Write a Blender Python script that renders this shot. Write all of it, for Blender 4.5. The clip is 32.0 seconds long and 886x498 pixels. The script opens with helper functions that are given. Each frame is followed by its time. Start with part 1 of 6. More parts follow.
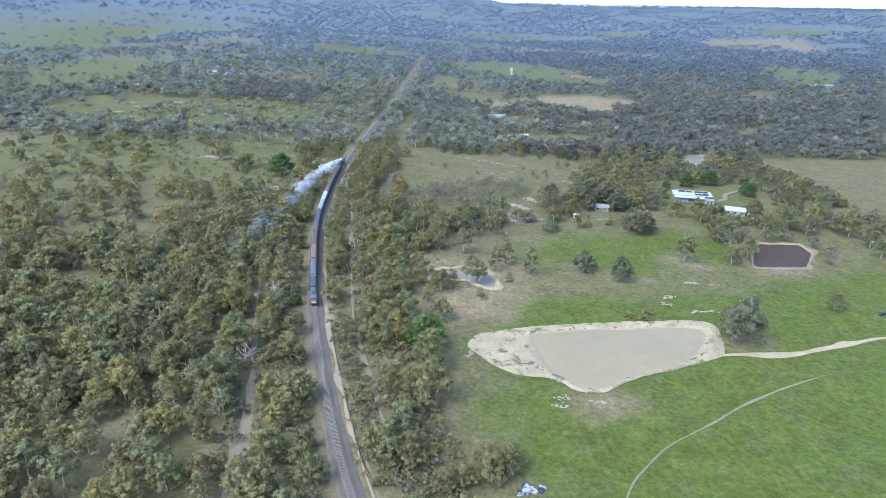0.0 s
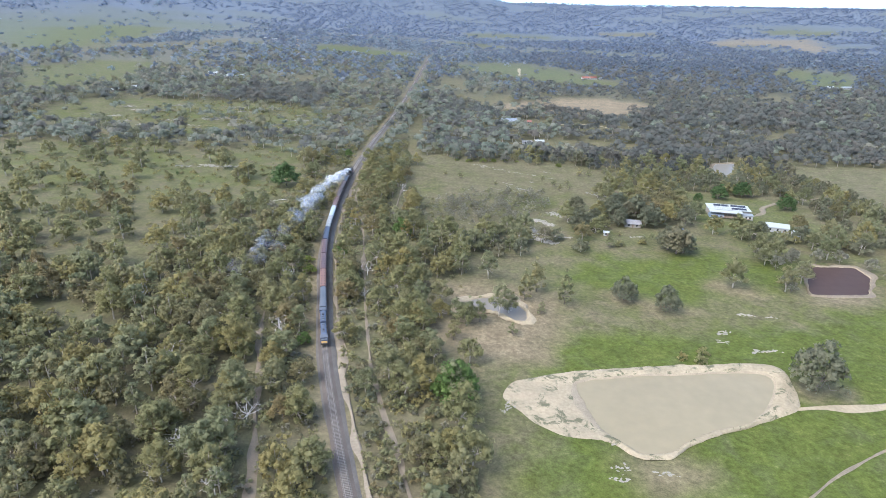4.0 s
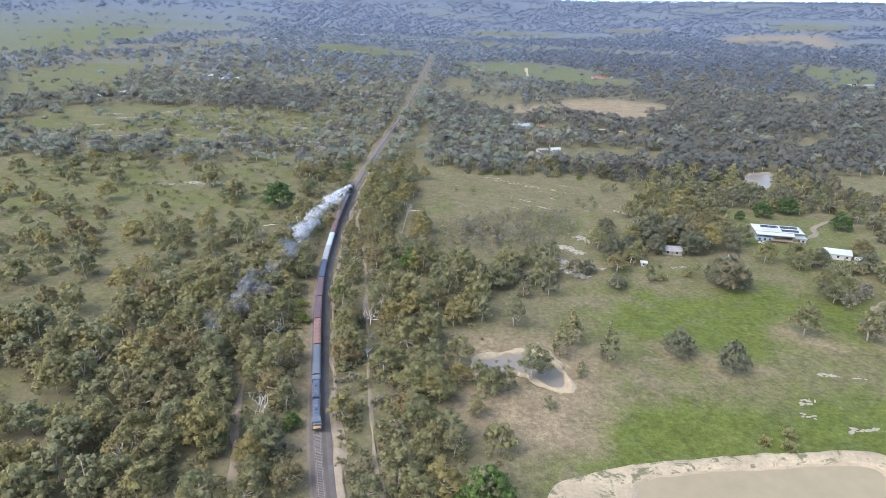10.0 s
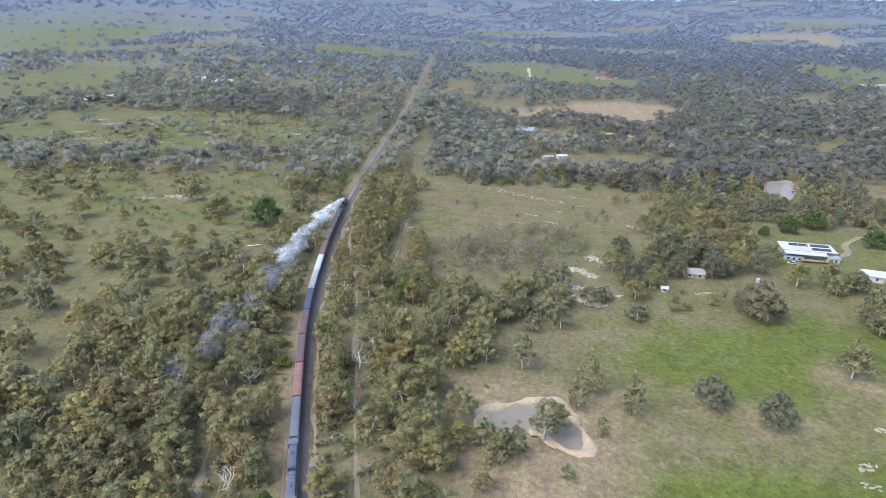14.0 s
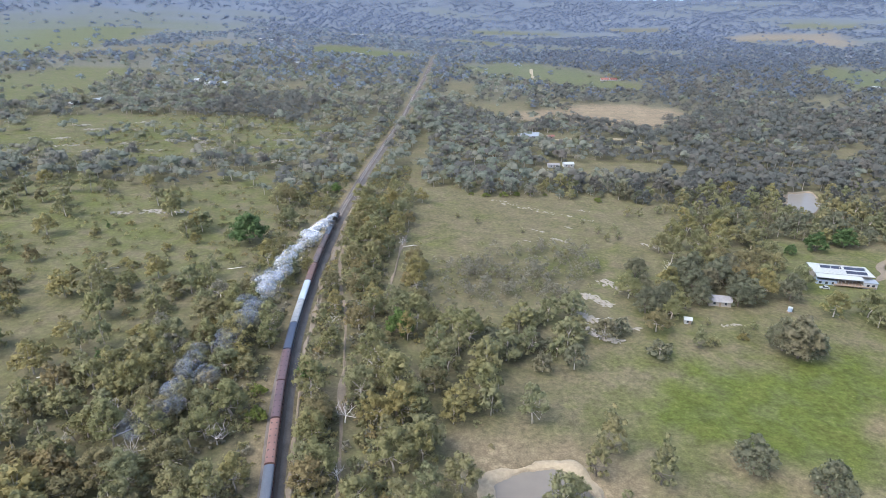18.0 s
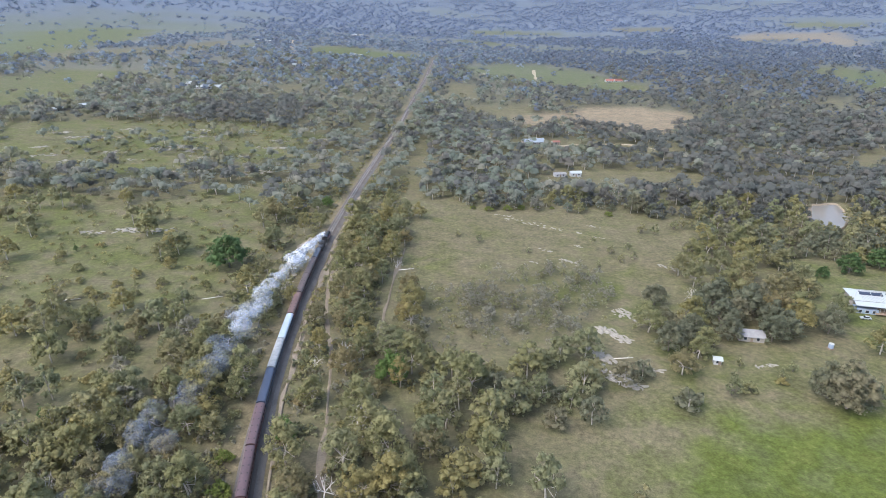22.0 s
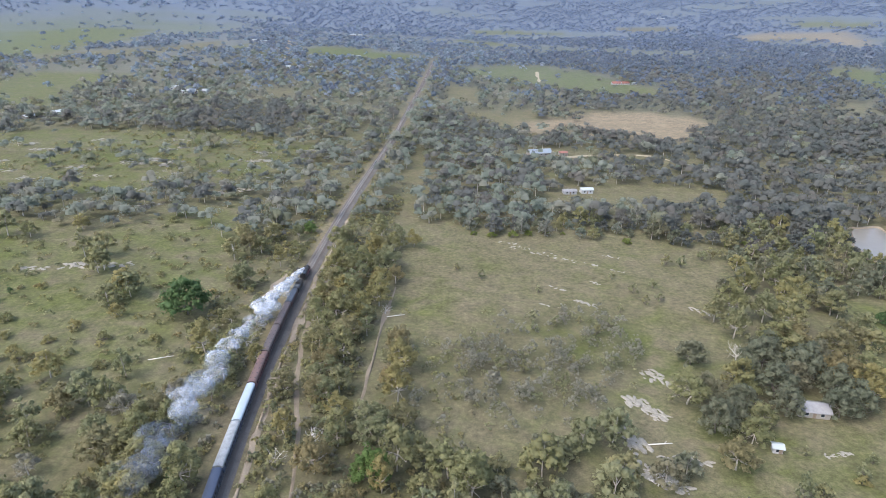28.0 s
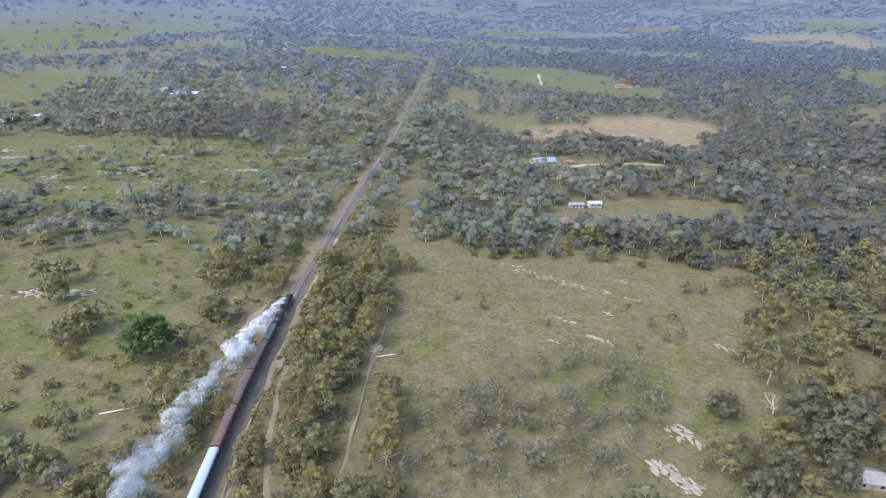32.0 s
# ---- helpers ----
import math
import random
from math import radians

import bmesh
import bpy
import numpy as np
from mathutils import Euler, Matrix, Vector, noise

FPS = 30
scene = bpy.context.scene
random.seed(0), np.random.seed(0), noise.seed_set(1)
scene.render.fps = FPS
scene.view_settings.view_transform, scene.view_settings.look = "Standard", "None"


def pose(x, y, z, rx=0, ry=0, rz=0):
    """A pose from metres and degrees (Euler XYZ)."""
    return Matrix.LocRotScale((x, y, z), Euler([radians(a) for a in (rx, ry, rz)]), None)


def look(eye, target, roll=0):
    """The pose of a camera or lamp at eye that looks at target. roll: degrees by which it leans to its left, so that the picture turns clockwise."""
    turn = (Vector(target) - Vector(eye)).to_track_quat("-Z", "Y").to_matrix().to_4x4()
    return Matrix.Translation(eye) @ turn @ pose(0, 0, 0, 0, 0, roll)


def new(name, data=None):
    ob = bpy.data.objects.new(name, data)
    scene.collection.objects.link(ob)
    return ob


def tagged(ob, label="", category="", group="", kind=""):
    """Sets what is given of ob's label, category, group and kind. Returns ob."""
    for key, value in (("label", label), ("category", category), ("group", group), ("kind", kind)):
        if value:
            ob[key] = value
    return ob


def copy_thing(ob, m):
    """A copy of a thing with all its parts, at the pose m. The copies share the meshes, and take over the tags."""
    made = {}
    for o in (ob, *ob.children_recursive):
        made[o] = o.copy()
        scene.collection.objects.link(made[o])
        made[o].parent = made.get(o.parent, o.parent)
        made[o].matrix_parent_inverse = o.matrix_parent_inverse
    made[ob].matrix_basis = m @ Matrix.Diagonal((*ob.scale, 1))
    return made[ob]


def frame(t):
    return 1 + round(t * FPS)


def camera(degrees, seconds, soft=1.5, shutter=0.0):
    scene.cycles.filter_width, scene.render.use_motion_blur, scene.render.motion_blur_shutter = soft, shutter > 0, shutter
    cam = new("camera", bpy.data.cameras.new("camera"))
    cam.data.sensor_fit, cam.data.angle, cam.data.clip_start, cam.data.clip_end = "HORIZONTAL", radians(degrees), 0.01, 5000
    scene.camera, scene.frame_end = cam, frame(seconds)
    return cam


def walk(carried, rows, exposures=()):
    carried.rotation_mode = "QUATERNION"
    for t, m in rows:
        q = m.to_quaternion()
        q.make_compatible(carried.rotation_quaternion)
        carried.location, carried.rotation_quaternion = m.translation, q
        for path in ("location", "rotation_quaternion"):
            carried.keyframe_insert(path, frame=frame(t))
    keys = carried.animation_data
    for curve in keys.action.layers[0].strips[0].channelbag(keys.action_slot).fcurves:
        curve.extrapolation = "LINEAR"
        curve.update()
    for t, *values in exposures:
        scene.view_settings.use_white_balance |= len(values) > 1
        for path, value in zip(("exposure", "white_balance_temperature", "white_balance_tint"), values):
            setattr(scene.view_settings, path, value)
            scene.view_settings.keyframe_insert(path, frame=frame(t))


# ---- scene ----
cam = camera(72.4, 32.0, soft=0.85)
PATH = [
    (0, look((8.52, -2.40, 129.71), (11.46, 90.31, 92.33), 0.98)),
    (1.5, look((4.43, 11.01, 129.54), (7.35, 103.71, 92.14), 1.08)),
    (3, look((0.91, 24.20, 129.30), (3.70, 116.89, 91.88), 1.08)),
    (6, look((-4.39, 50.42, 128.95), (-1.89, 143.08, 91.43), 0.97)),
    (9, look((-5.75, 75.82, 129.13), (-3.53, 168.42, 91.43), 0.67)),
    (13, look((-4.40, 109.30, 129.12), (-2.48, 201.85, 91.28), 0.38)),
    (16.5, look((-3.21, 136.90, 129.05), (-1.38, 229.44, 91.18), 0.36)),
    (19, look((-2.18, 157.11, 129.03), (-0.50, 249.62, 91.11), 0.35)),
    (23, look((-0.00, 189.82, 129.10), (1.42, 282.33, 91.16), 0.13)),
    (28, look((2.34, 231.30, 129.55), (3.64, 323.77, 91.50), 0.16)),
    (32, look((3.74, 263.78, 129.55), (5.13, 356.25, 91.52), 0.35)),]
walk(cam, PATH, [(0, 1.92, 5280, 3), (3, 1.97, 5600, 6), (6, 1.95, 5890, 10), (32, 1.86, 5880, 10)])

# ---------------- world, sun, exposure ----------------
SUN_EL, SUN_AZ = 52.0, 235.0
world = bpy.data.worlds.new("overcast_sky")
scene.world = world
world.use_nodes = True
wn = world.node_tree
sky = wn.nodes.new("ShaderNodeTexSky")
sky.sky_type = "NISHITA"
sky.sun_disc = False
sky.sun_elevation = radians(SUN_EL)
sky.sun_rotation = radians(SUN_AZ)
sky.air_density, sky.dust_density, sky.ozone_density = 1.0, 4.0, 1.0
bg = wn.nodes["Background"]
bg.inputs["Strength"].default_value = 0.15
wn.links.new(sky.outputs["Color"], bg.inputs["Color"])
# the bright haze of the horizon goes on below it
sky_co = wn.nodes.new("ShaderNodeTexCoord")
sky_up = wn.nodes.new("ShaderNodeVectorMath")
sky_up.operation = "MAXIMUM"
sky_up.inputs[1].default_value = (-1, -1, 0.14)
wn.links.new(sky_co.outputs["Generated"], sky_up.inputs[0])
wn.links.new(sky_up.outputs[0], sky.inputs["Vector"])
sun_data = bpy.data.lights.new("sun", "SUN")
sun_data.energy, sun_data.angle, sun_data.color = 0.5, radians(40), (1.0, 0.95, 0.88)
sun = new("sun", sun_data)
sa, se = radians(SUN_AZ), radians(SUN_EL)
sun.matrix_world = look((0, 0, 400), (-math.sin(sa) * math.cos(se), -math.cos(sa) * math.cos(se), 400 - math.sin(se)))

# ---------------- materials ----------------
def hexlin(r, g, b):
    return tuple((c / 255 / 12.92 if c < 10.3 else ((c / 255 + 0.055) / 1.055) ** 2.4) for c in (r, g, b)) + (1.0,)


def node(tree, kind, **sets):
    n = tree.nodes.new(kind)
    for k, v in sets.items():
        n.inputs[k].default_value = v
    return n


def shade(name, colour, rough=0.7, metal=0.0, vary=0.25, size=1.0, fine=8.0, bump=0.1, island=0.0, tint=None):
    """A plain surface with two scales of noise in tone, and a fine relief."""
    m = bpy.data.materials.new(name)
    m.use_nodes = True
    t = m.node_tree
    b = t.nodes["Principled BSDF"]
    b.inputs["Roughness"].default_value, b.inputs["Metallic"].default_value = rough, metal
    co = t.nodes.new("ShaderNodeTexCoord")
    n1 = node(t, "ShaderNodeTexNoise", Scale=1.0 / size, Detail=4.0)
    n2 = node(t, "ShaderNodeTexNoise", Scale=fine / size, Detail=3.0)
    t.links.new(co.outputs["Object"], n1.inputs["Vector"])
    t.links.new(co.outputs["Object"], n2.inputs["Vector"])
    add = t.nodes.new("ShaderNodeMath")
    add.operation = "ADD"
    t.links.new(n1.outputs["Fac"], add.inputs[0])
    t.links.new(n2.outputs["Fac"], add.inputs[1])
    last = add.outputs[0]
    if island:
        geo = t.nodes.new("ShaderNodeNewGeometry")
        mi = t.nodes.new("ShaderNodeMath")
        mi.operation = "MULTIPLY_ADD"
        t.links.new(geo.outputs["Random Per Island"], mi.inputs[0])
        mi.inputs[1].default_value = island
        t.links.new(last, mi.inputs[2])
        last = mi.outputs[0]
    ramp = node(t, "ShaderNodeMapRange")
    ramp.inputs["From Min"].default_value, ramp.inputs["From Max"].default_value = 0.55, 1.45 + island
    ramp.inputs["To Min"].default_value, ramp.inputs["To Max"].default_value = 1 - vary, 1 + vary
    t.links.new(last, ramp.inputs["Value"])
    mul = t.nodes.new("ShaderNodeVectorMath")
    mul.operation = "SCALE"
    mul.inputs[0].default_value = colour[:3]
    t.links.new(ramp.outputs[0], mul.inputs["Scale"])
    out = mul.outputs[0]
    if tint:
        # every tree leans towards a second leaf colour by its own amount
        inf = t.nodes.new("ShaderNodeObjectInfo")
        at = t.nodes.new("ShaderNodeAttribute")
        at.attribute_name = "tint"
        sm = t.nodes.new("ShaderNodeMath")
        sm.operation = "ADD"
        t.links.new(inf.outputs["Random"], sm.inputs[0])
        t.links.new(at.outputs["Fac"], sm.inputs[1])
        fr = t.nodes.new("ShaderNodeMath")
        fr.operation = "FRACT"
        t.links.new(sm.outputs[0], fr.inputs[0])
        mx = t.nodes.new("ShaderNodeMix")
        mx.data_type = "RGBA"
        mx.blend_type = "MULTIPLY"
        mx.inputs["Factor"].default_value = 1.0
        rp = t.nodes.new("ShaderNodeValToRGB")
        rp.color_ramp.elements[0].color = (1, 1, 1, 1)
        rp.color_ramp.elements[1].color = (*tint, 1)
        rp.color_ramp.elements.new(0.45).color = (0.82, 0.87, 0.86, 1)
        t.links.new(fr.outputs[0], rp.inputs["Fac"])
        t.links.new(out, mx.inputs["A"])
        t.links.new(rp.outputs["Color"], mx.inputs["B"])
        out = mx.outputs["Result"]
    t.links.new(out, b.inputs["Base Color"])
    if bump:
        bp = node(t, "ShaderNodeBump", Strength=bump, Distance=0.05 * size)
        t.links.new(n2.outputs["Fac"], bp.inputs["Height"])
        t.links.new(bp.outputs["Normal"], b.inputs["Normal"])
    b.inputs["Specular IOR Level"].default_value = 0.25 if rough > 0.6 else 0.5
    if island:
        # leaves let light through
        tr = t.nodes.new("ShaderNodeBsdfTranslucent")
        mxs = node(t, "ShaderNodeMixShader", Fac=0.5)
        t.links.new(out, tr.inputs["Color"])
        t.links.new(b.outputs[0], mxs.inputs[1])
        t.links.new(tr.outputs[0], mxs.inputs[2])
        t.links.new(mxs.outputs[0], t.nodes["Material Output"].inputs["Surface"])
    return m


LEAF_OLIVE = shade("leaf_olive", (0.22, 0.207, 0.096, 1), 0.75, vary=0.18, size=3, fine=5, bump=0, island=0.5, tint=(1.1, 1.0, 0.85))
LEAF_GREY = shade("leaf_grey_green", (0.206, 0.202, 0.105, 1), 0.75, vary=0.18, size=3, fine=5, bump=0, island=0.5, tint=(1.1, 1.02, 0.95))
LEAF_BRONZE = shade("leaf_bronze", (0.205, 0.178, 0.09, 1), 0.75, vary=0.18, size=3, fine=5, bump=0, island=0.5, tint=(1.04, 0.96, 0.9))
LEAF_LUSH = shade("leaf_lush_green", (0.1, 0.15, 0.04, 1), 0.7, vary=0.4, size=3, fine=5, bump=0, island=0.8)
LEAF_LIME = shade("leaf_yellow_green", (0.135, 0.16, 0.036, 1), 0.7, vary=0.3, size=3, fine=5, bump=0, island=0.6)
LEAF_DARK = shade("leaf_dark_green", (0.072, 0.115, 0.04, 1), 0.7, vary=0.35, size=3, fine=5, bump=0, island=0.8)
LEAF_DRY = shade("leaf_dry_grey", (0.195, 0.185, 0.138, 1), 0.85, vary=0.3, size=3, fine=5, bump=0, island=0.6)
# haze tint painted into these three leaf colours, bluer with distance
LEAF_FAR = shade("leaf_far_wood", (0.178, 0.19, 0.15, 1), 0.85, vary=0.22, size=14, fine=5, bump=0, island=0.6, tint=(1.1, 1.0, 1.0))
LEAF_HAZE = shade("leaf_remote_haze", (0.18, 0.214, 0.248, 1), 0.9, vary=0.13, size=30, fine=5, bump=0, island=0.25, tint=(1.06, 1.0, 1.0))
LEAF_BLUE_HAZE = shade("leaf_distant_haze", (0.124, 0.154, 0.215, 1), 0.9, vary=0.09, size=60, fine=5, bump=0, island=0.15)
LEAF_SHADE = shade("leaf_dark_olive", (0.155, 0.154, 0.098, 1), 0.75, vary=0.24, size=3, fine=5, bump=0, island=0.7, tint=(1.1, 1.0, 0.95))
# dark green of dense stands, deepened to paint cloud shade in the east
LEAF_DENSE_SHADED = shade("leaf_dense_shaded_wood", (0.118, 0.121, 0.108, 1), 0.85, vary=0.2, size=14, fine=5, bump=0, island=0.5, tint=(1.1, 1.0, 0.95))
# darker hazed leaf; in the east it also stands for cloud shade
LEAF_HAZE_DARK = shade("leaf_dark_remote_haze", (0.116, 0.138, 0.174, 1), 0.9, vary=0.13, size=30, fine=5, bump=0, island=0.25, tint=(1.06, 1.0, 1.0))
BARK_PALE = shade("bark_pale", (0.36, 0.32, 0.27, 1), 0.85, vary=0.4, size=0.8, bump=0.3)
BARK_DARK = shade("bark_dark", (0.13, 0.11, 0.09, 1), 0.9, vary=0.4, size=0.8, bump=0.3)
BARK_DEAD = shade("bark_bleached", (0.5, 0.47, 0.43, 1), 0.85, vary=0.25, size=0.8, bump=0.2)
DIRT = shade("dirt_track", (0.185, 0.153, 0.11, 1), 0.95, vary=0.35, size=5, fine=9, bump=0.3)
DIRT_GREY = shade("gravel_track", (0.15, 0.123, 0.087, 1), 0.95, vary=0.3, size=4, fine=9, bump=0.3)
SAND = shade("sandy_bank", (0.24, 0.2, 0.132, 1), 0.95, vary=0.28, size=7, fine=6, bump=0.5)
SAND_EDGE = shade("pond_lip_clay", (0.215, 0.178, 0.122, 1), 0.9, vary=0.3, size=3, fine=6, bump=0.4)
BALLAST = shade("ballast", (0.085, 0.07, 0.058, 1), 0.95, vary=0.4, size=6, fine=30, bump=0.5)
BALLAST_SIDE = shade("trackside_grit", (0.1, 0.09, 0.077, 1), 0.95, vary=0.4, size=5, fine=15, bump=0.4)
CONCRETE = shade("sleeper_concrete", (0.170, 0.157, 0.140, 1), 0.9, vary=0.25, size=1, bump=0.2)
STEEL = shade("rail_steel", (0.23, 0.2, 0.18, 1), 0.45, 0.7, vary=0.2, size=1, bump=0.05)
GRANITE = shade("pale_granite", (0.2, 0.184, 0.15, 1), 0.9, vary=0.5, size=1.6, fine=6, bump=0.6)
ROOF_WHITE = shade("roof_white_metal", (0.27, 0.29, 0.275, 1), 0.45, vary=0.06, size=2, bump=0.02)
ROOF_BLUE = shade("roof_blue_grey", (0.17, 0.195, 0.215, 1), 0.5, vary=0.15, size=2, bump=0.02)
ROOF_RED = shade("roof_red_tile", (0.19, 0.085, 0.066, 1), 0.8, vary=0.25, size=1, bump=0.1)
ROOF_TIN = shade("roof_weathered_tin", (0.17, 0.165, 0.16, 1), 0.6, vary=0.35, size=1.2, bump=0.05)
WALL_CREAM = shade("wall_cream", (0.22, 0.2, 0.17, 1), 0.85, vary=0.12, size=1.5, bump=0.05)
WALL_WHITE = shade("wall_white", (0.3, 0.3, 0.29, 1), 0.8, vary=0.08, size=1.5, bump=0.05)
WALL_BLUE = shade("wall_pale_blue", (0.2, 0.25, 0.31, 1), 0.7, vary=0.1, size=1.5, bump=0.05)
WOOD = shade("deck_wood", (0.17, 0.13, 0.095, 1), 0.8, vary=0.3, size=0.6, bump=0.15)
GLASS = shade("dark_window_glass", (0.02, 0.025, 0.03, 1), 0.08, vary=0.1, size=1, bump=0)
SOLAR = shade("solar_panel_glass", (0.03, 0.035, 0.05, 1), 0.15, vary=0.15, size=1, bump=0)
BLACK = shade("locomotive_black", (0.022, 0.022, 0.024, 1), 0.4, vary=0.3, size=1, bump=0.05)
SOOT = shade("underframe_soot", (0.05, 0.046, 0.042, 1), 0.8, vary=0.3, size=1, bump=0.1)
PAINT = {
    "brown": shade("roof_brown", (0.08, 0.06, 0.052, 1), 0.6, vary=0.3, size=2.5, fine=6, bump=0.03),
    "rust": shade("roof_rust_red", (0.1, 0.058, 0.046, 1), 0.6, vary=0.3, size=2.5, fine=6, bump=0.03),
    "white": shade("roof_pale_blue_white", (0.27, 0.31, 0.335, 1), 0.5, vary=0.08, size=2.5, bump=0.02),
    "silver": shade("roof_patchy_silver", (0.19, 0.195, 0.19, 1), 0.55, vary=0.55, size=1.4, fine=5, bump=0.03),
    "navy": shade("roof_dark_blue", (0.03, 0.038, 0.06, 1), 0.5, vary=0.2, size=2.5, bump=0.02),
    "maroon": shade("roof_maroon", (0.068, 0.04, 0.04, 1), 0.55, vary=0.25, size=2.5, fine=6, bump=0.03),
    "orange": shade("roof_orange_brown", (0.13, 0.07, 0.052, 1), 0.6, vary=0.3, size=2.5, fine=6, bump=0.03),
    "slate": shade("roof_slate_grey", (0.07, 0.078, 0.09, 1), 0.55, vary=0.2, size=2.5, bump=0.02),
    "red": shade("side_red", (0.09, 0.02, 0.022, 1), 0.4, vary=0.15, size=2.5, bump=0.02),
    "dieselblue": shade("diesel_blue_grey", (0.05, 0.064, 0.098, 1), 0.45, vary=0.25, size=2.0, bump=0.03),
    "gold": shade("diesel_nose_gold", (0.55, 0.33, 0.1, 1), 0.45, vary=0.15, size=1.0, bump=0.02),
}


def bank_material():
    """Sand with ragged patches of dark weed and churned clay."""
    m = shade("weedy_sand", (0.24, 0.2, 0.132, 1), 0.95, vary=0.3, size=7, fine=6, bump=0.6)
    t = m.node_tree
    b = t.nodes["Principled BSDF"]
    src = b.inputs["Base Color"].links[0].from_socket
    co = t.nodes.new("ShaderNodeTexCoord")
    n = node(t, "ShaderNodeTexNoise", Scale=0.16, Detail=8.0, Roughness=0.72, Distortion=0.6)
    t.links.new(co.outputs["Object"], n.inputs["Vector"])
    r = node(t, "ShaderNodeMapRange")
    r.inputs["From Min"].default_value, r.inputs["From Max"].default_value = 0.53, 0.6
    t.links.new(n.outputs["Fac"], r.inputs["Value"])
    mx = t.nodes.new("ShaderNodeMix")
    mx.data_type = "RGBA"
    mx.inputs["B"].default_value = (0.09, 0.088, 0.05, 1)
    t.links.new(r.outputs[0], mx.inputs["Factor"])
    t.links.new(src, mx.inputs["A"])
    t.links.new(mx.outputs["Result"], b.inputs["Base Color"])
    return m


BANK_SAND = bank_material()


def water(name, colour, rough, ripple, gloss=0.25):
    m = shade(name, colour, rough, vary=0.12, size=25, fine=6, bump=0)
    t = m.node_tree
    t.nodes["Principled BSDF"].inputs["Specular IOR Level"].default_value = gloss
    co = t.nodes.new("ShaderNodeTexCoord")
    n = node(t, "ShaderNodeTexNoise", Scale=1.3, Detail=3.0)
    bp = node(t, "ShaderNodeBump", Strength=ripple, Distance=0.05)
    t.links.new(co.outputs["Object"], n.inputs["Vector"])
    t.links.new(n.outputs["Fac"], bp.inputs["Height"])
    t.links.new(bp.outputs["Normal"], t.nodes["Principled BSDF"].inputs["Normal"])
    return m


WATER_MUD = water("muddy_water", (0.186, 0.156, 0.093, 1), 0.4, 0.15)
WATER_GREY = water("silty_water", (0.14, 0.125, 0.1, 1), 0.3, 0.1)
WATER_RED = water("red_brown_water", (0.05, 0.034, 0.029, 1), 0.5, 0.1, 0.04)


def smoke_material(name, colour, cover):
    m = bpy.data.materials.new(name)
    m.use_nodes = True
    t = m.node_tree
    b = t.nodes["Principled BSDF"]
    b.inputs["Base Color"].default_value, b.inputs["Roughness"].default_value = colour, 1.0
    b.inputs["Specular IOR Level"].default_value = 0.0
    co = t.nodes.new("ShaderNodeTexCoord")
    n = node(t, "ShaderNodeTexNoise", Scale=0.28, Detail=2.5)
    r = node(t, "ShaderNodeMapRange")
    r.inputs["From Min"].default_value, r.inputs["From Max"].default_value = 0.3, 0.75
    r.inputs["To Min"].default_value, r.inputs["To Max"].default_value = cover * 0.1, cover
    t.links.new(co.outputs["Object"], n.inputs["Vector"])
    t.links.new(n.outputs["Fac"], r.inputs["Value"])
    t.links.new(r.outputs[0], b.inputs["Alpha"])
    return m


STEAM = smoke_material("white_steam", (0.42, 0.44, 0.46, 1), 0.62)
SMOKE_MID = smoke_material("grey_smoke", (0.45, 0.49, 0.55, 1), 0.24)
SMOKE_THIN = smoke_material("thin_blue_smoke", (0.3, 0.35, 0.44, 1), 0.13)

# ---------------- plan: zones of the land ----------------
TRACK = [(30, 20), (8, 80), (-10, 122), (-21.6, 159), (-35, 212), (-41.9, 245), (-48.2, 283), (-54.6, 325), (-58.6, 362), (-60.5, 395), (-62.2, 438), (-62.4, 490), (-61, 543), (-57, 631), (-52, 710), (-47.2, 784), (-41.3, 871), (-35.4, 1000), (-29.5, 1138), (-20, 1322), (-10.6, 1554), (5, 1900)]
PADDOCK = [(8, 213), (20, 150), (28, 110), (40, 40), (420, 40), (420, 330), (271, 350), (200, 380), (176, 390), (95, 385), (60, 345), (50, 300), (53, 262), (30, 228)]
LUSH_A = [(53, 318), (100, 345), (150, 352), (198, 350), (215, 310), (120, 285), (75, 305)]
LUSH_B = [(35, 226), (52, 262), (110, 258), (165, 270), (215, 290), (420, 320), (420, 40), (60, 40), (38, 120), (28, 170)]
FIELD = [(-14, 576), (29, 575), (72, 577), (119, 571), (182, 560), (150, 520), (135, 481), (103, 446), (81, 425), (60, 430), (-10, 432), (-13, 480)]
THICKET = [(-8, 442), (62, 440), (60, 385), (40, 362), (-5, 368)]
ROCKSIDE = [(60, 445), (92, 440), (130, 470), (125, 400), (120, 345), (60, 345), (55, 380)]
LEFT_GREEN = [(-330, 540), (-258, 578), (-193, 545), (-150, 600), (-120, 610), (-104, 533), (-90, 470), (-86, 434), (-92, 400), (-99, 375), (-98, 355), (-115, 342), (-129, 320), (-147, 303), (-169, 298), (-194, 297), (-260, 320), (-330, 335)]
LEFT_ROCKY = [(-420, 800), (-326, 831), (-199, 855), (-110, 800), (-131, 663), (-182, 669), (-212, 620), (-291, 628), (-420, 650)]
SHED_CLEAR = [(75, 632), (123, 630), (168, 639), (212, 642), (230, 689), (181, 709), (144, 692), (80, 680)]
DRIVE_CLEAR = [(78, 778), (150, 782), (250, 768), (256, 806), (236, 826), (150, 832), (82, 838)]
ORANGE = [(104, 923), (107, 992), (220, 1086), (304, 1105), (367, 1044), (334, 967), (276, 893), (209, 914)]
FAR_GREEN_L = [(-700, 1130), (-580, 1259), (-483, 1218), (-466, 904), (-520, 825)]
FAR_GREEN_M = [(54, 1674), (246, 1774), (356, 1603), (395, 1335), (309, 1264), (245, 1314), (79, 1499)]
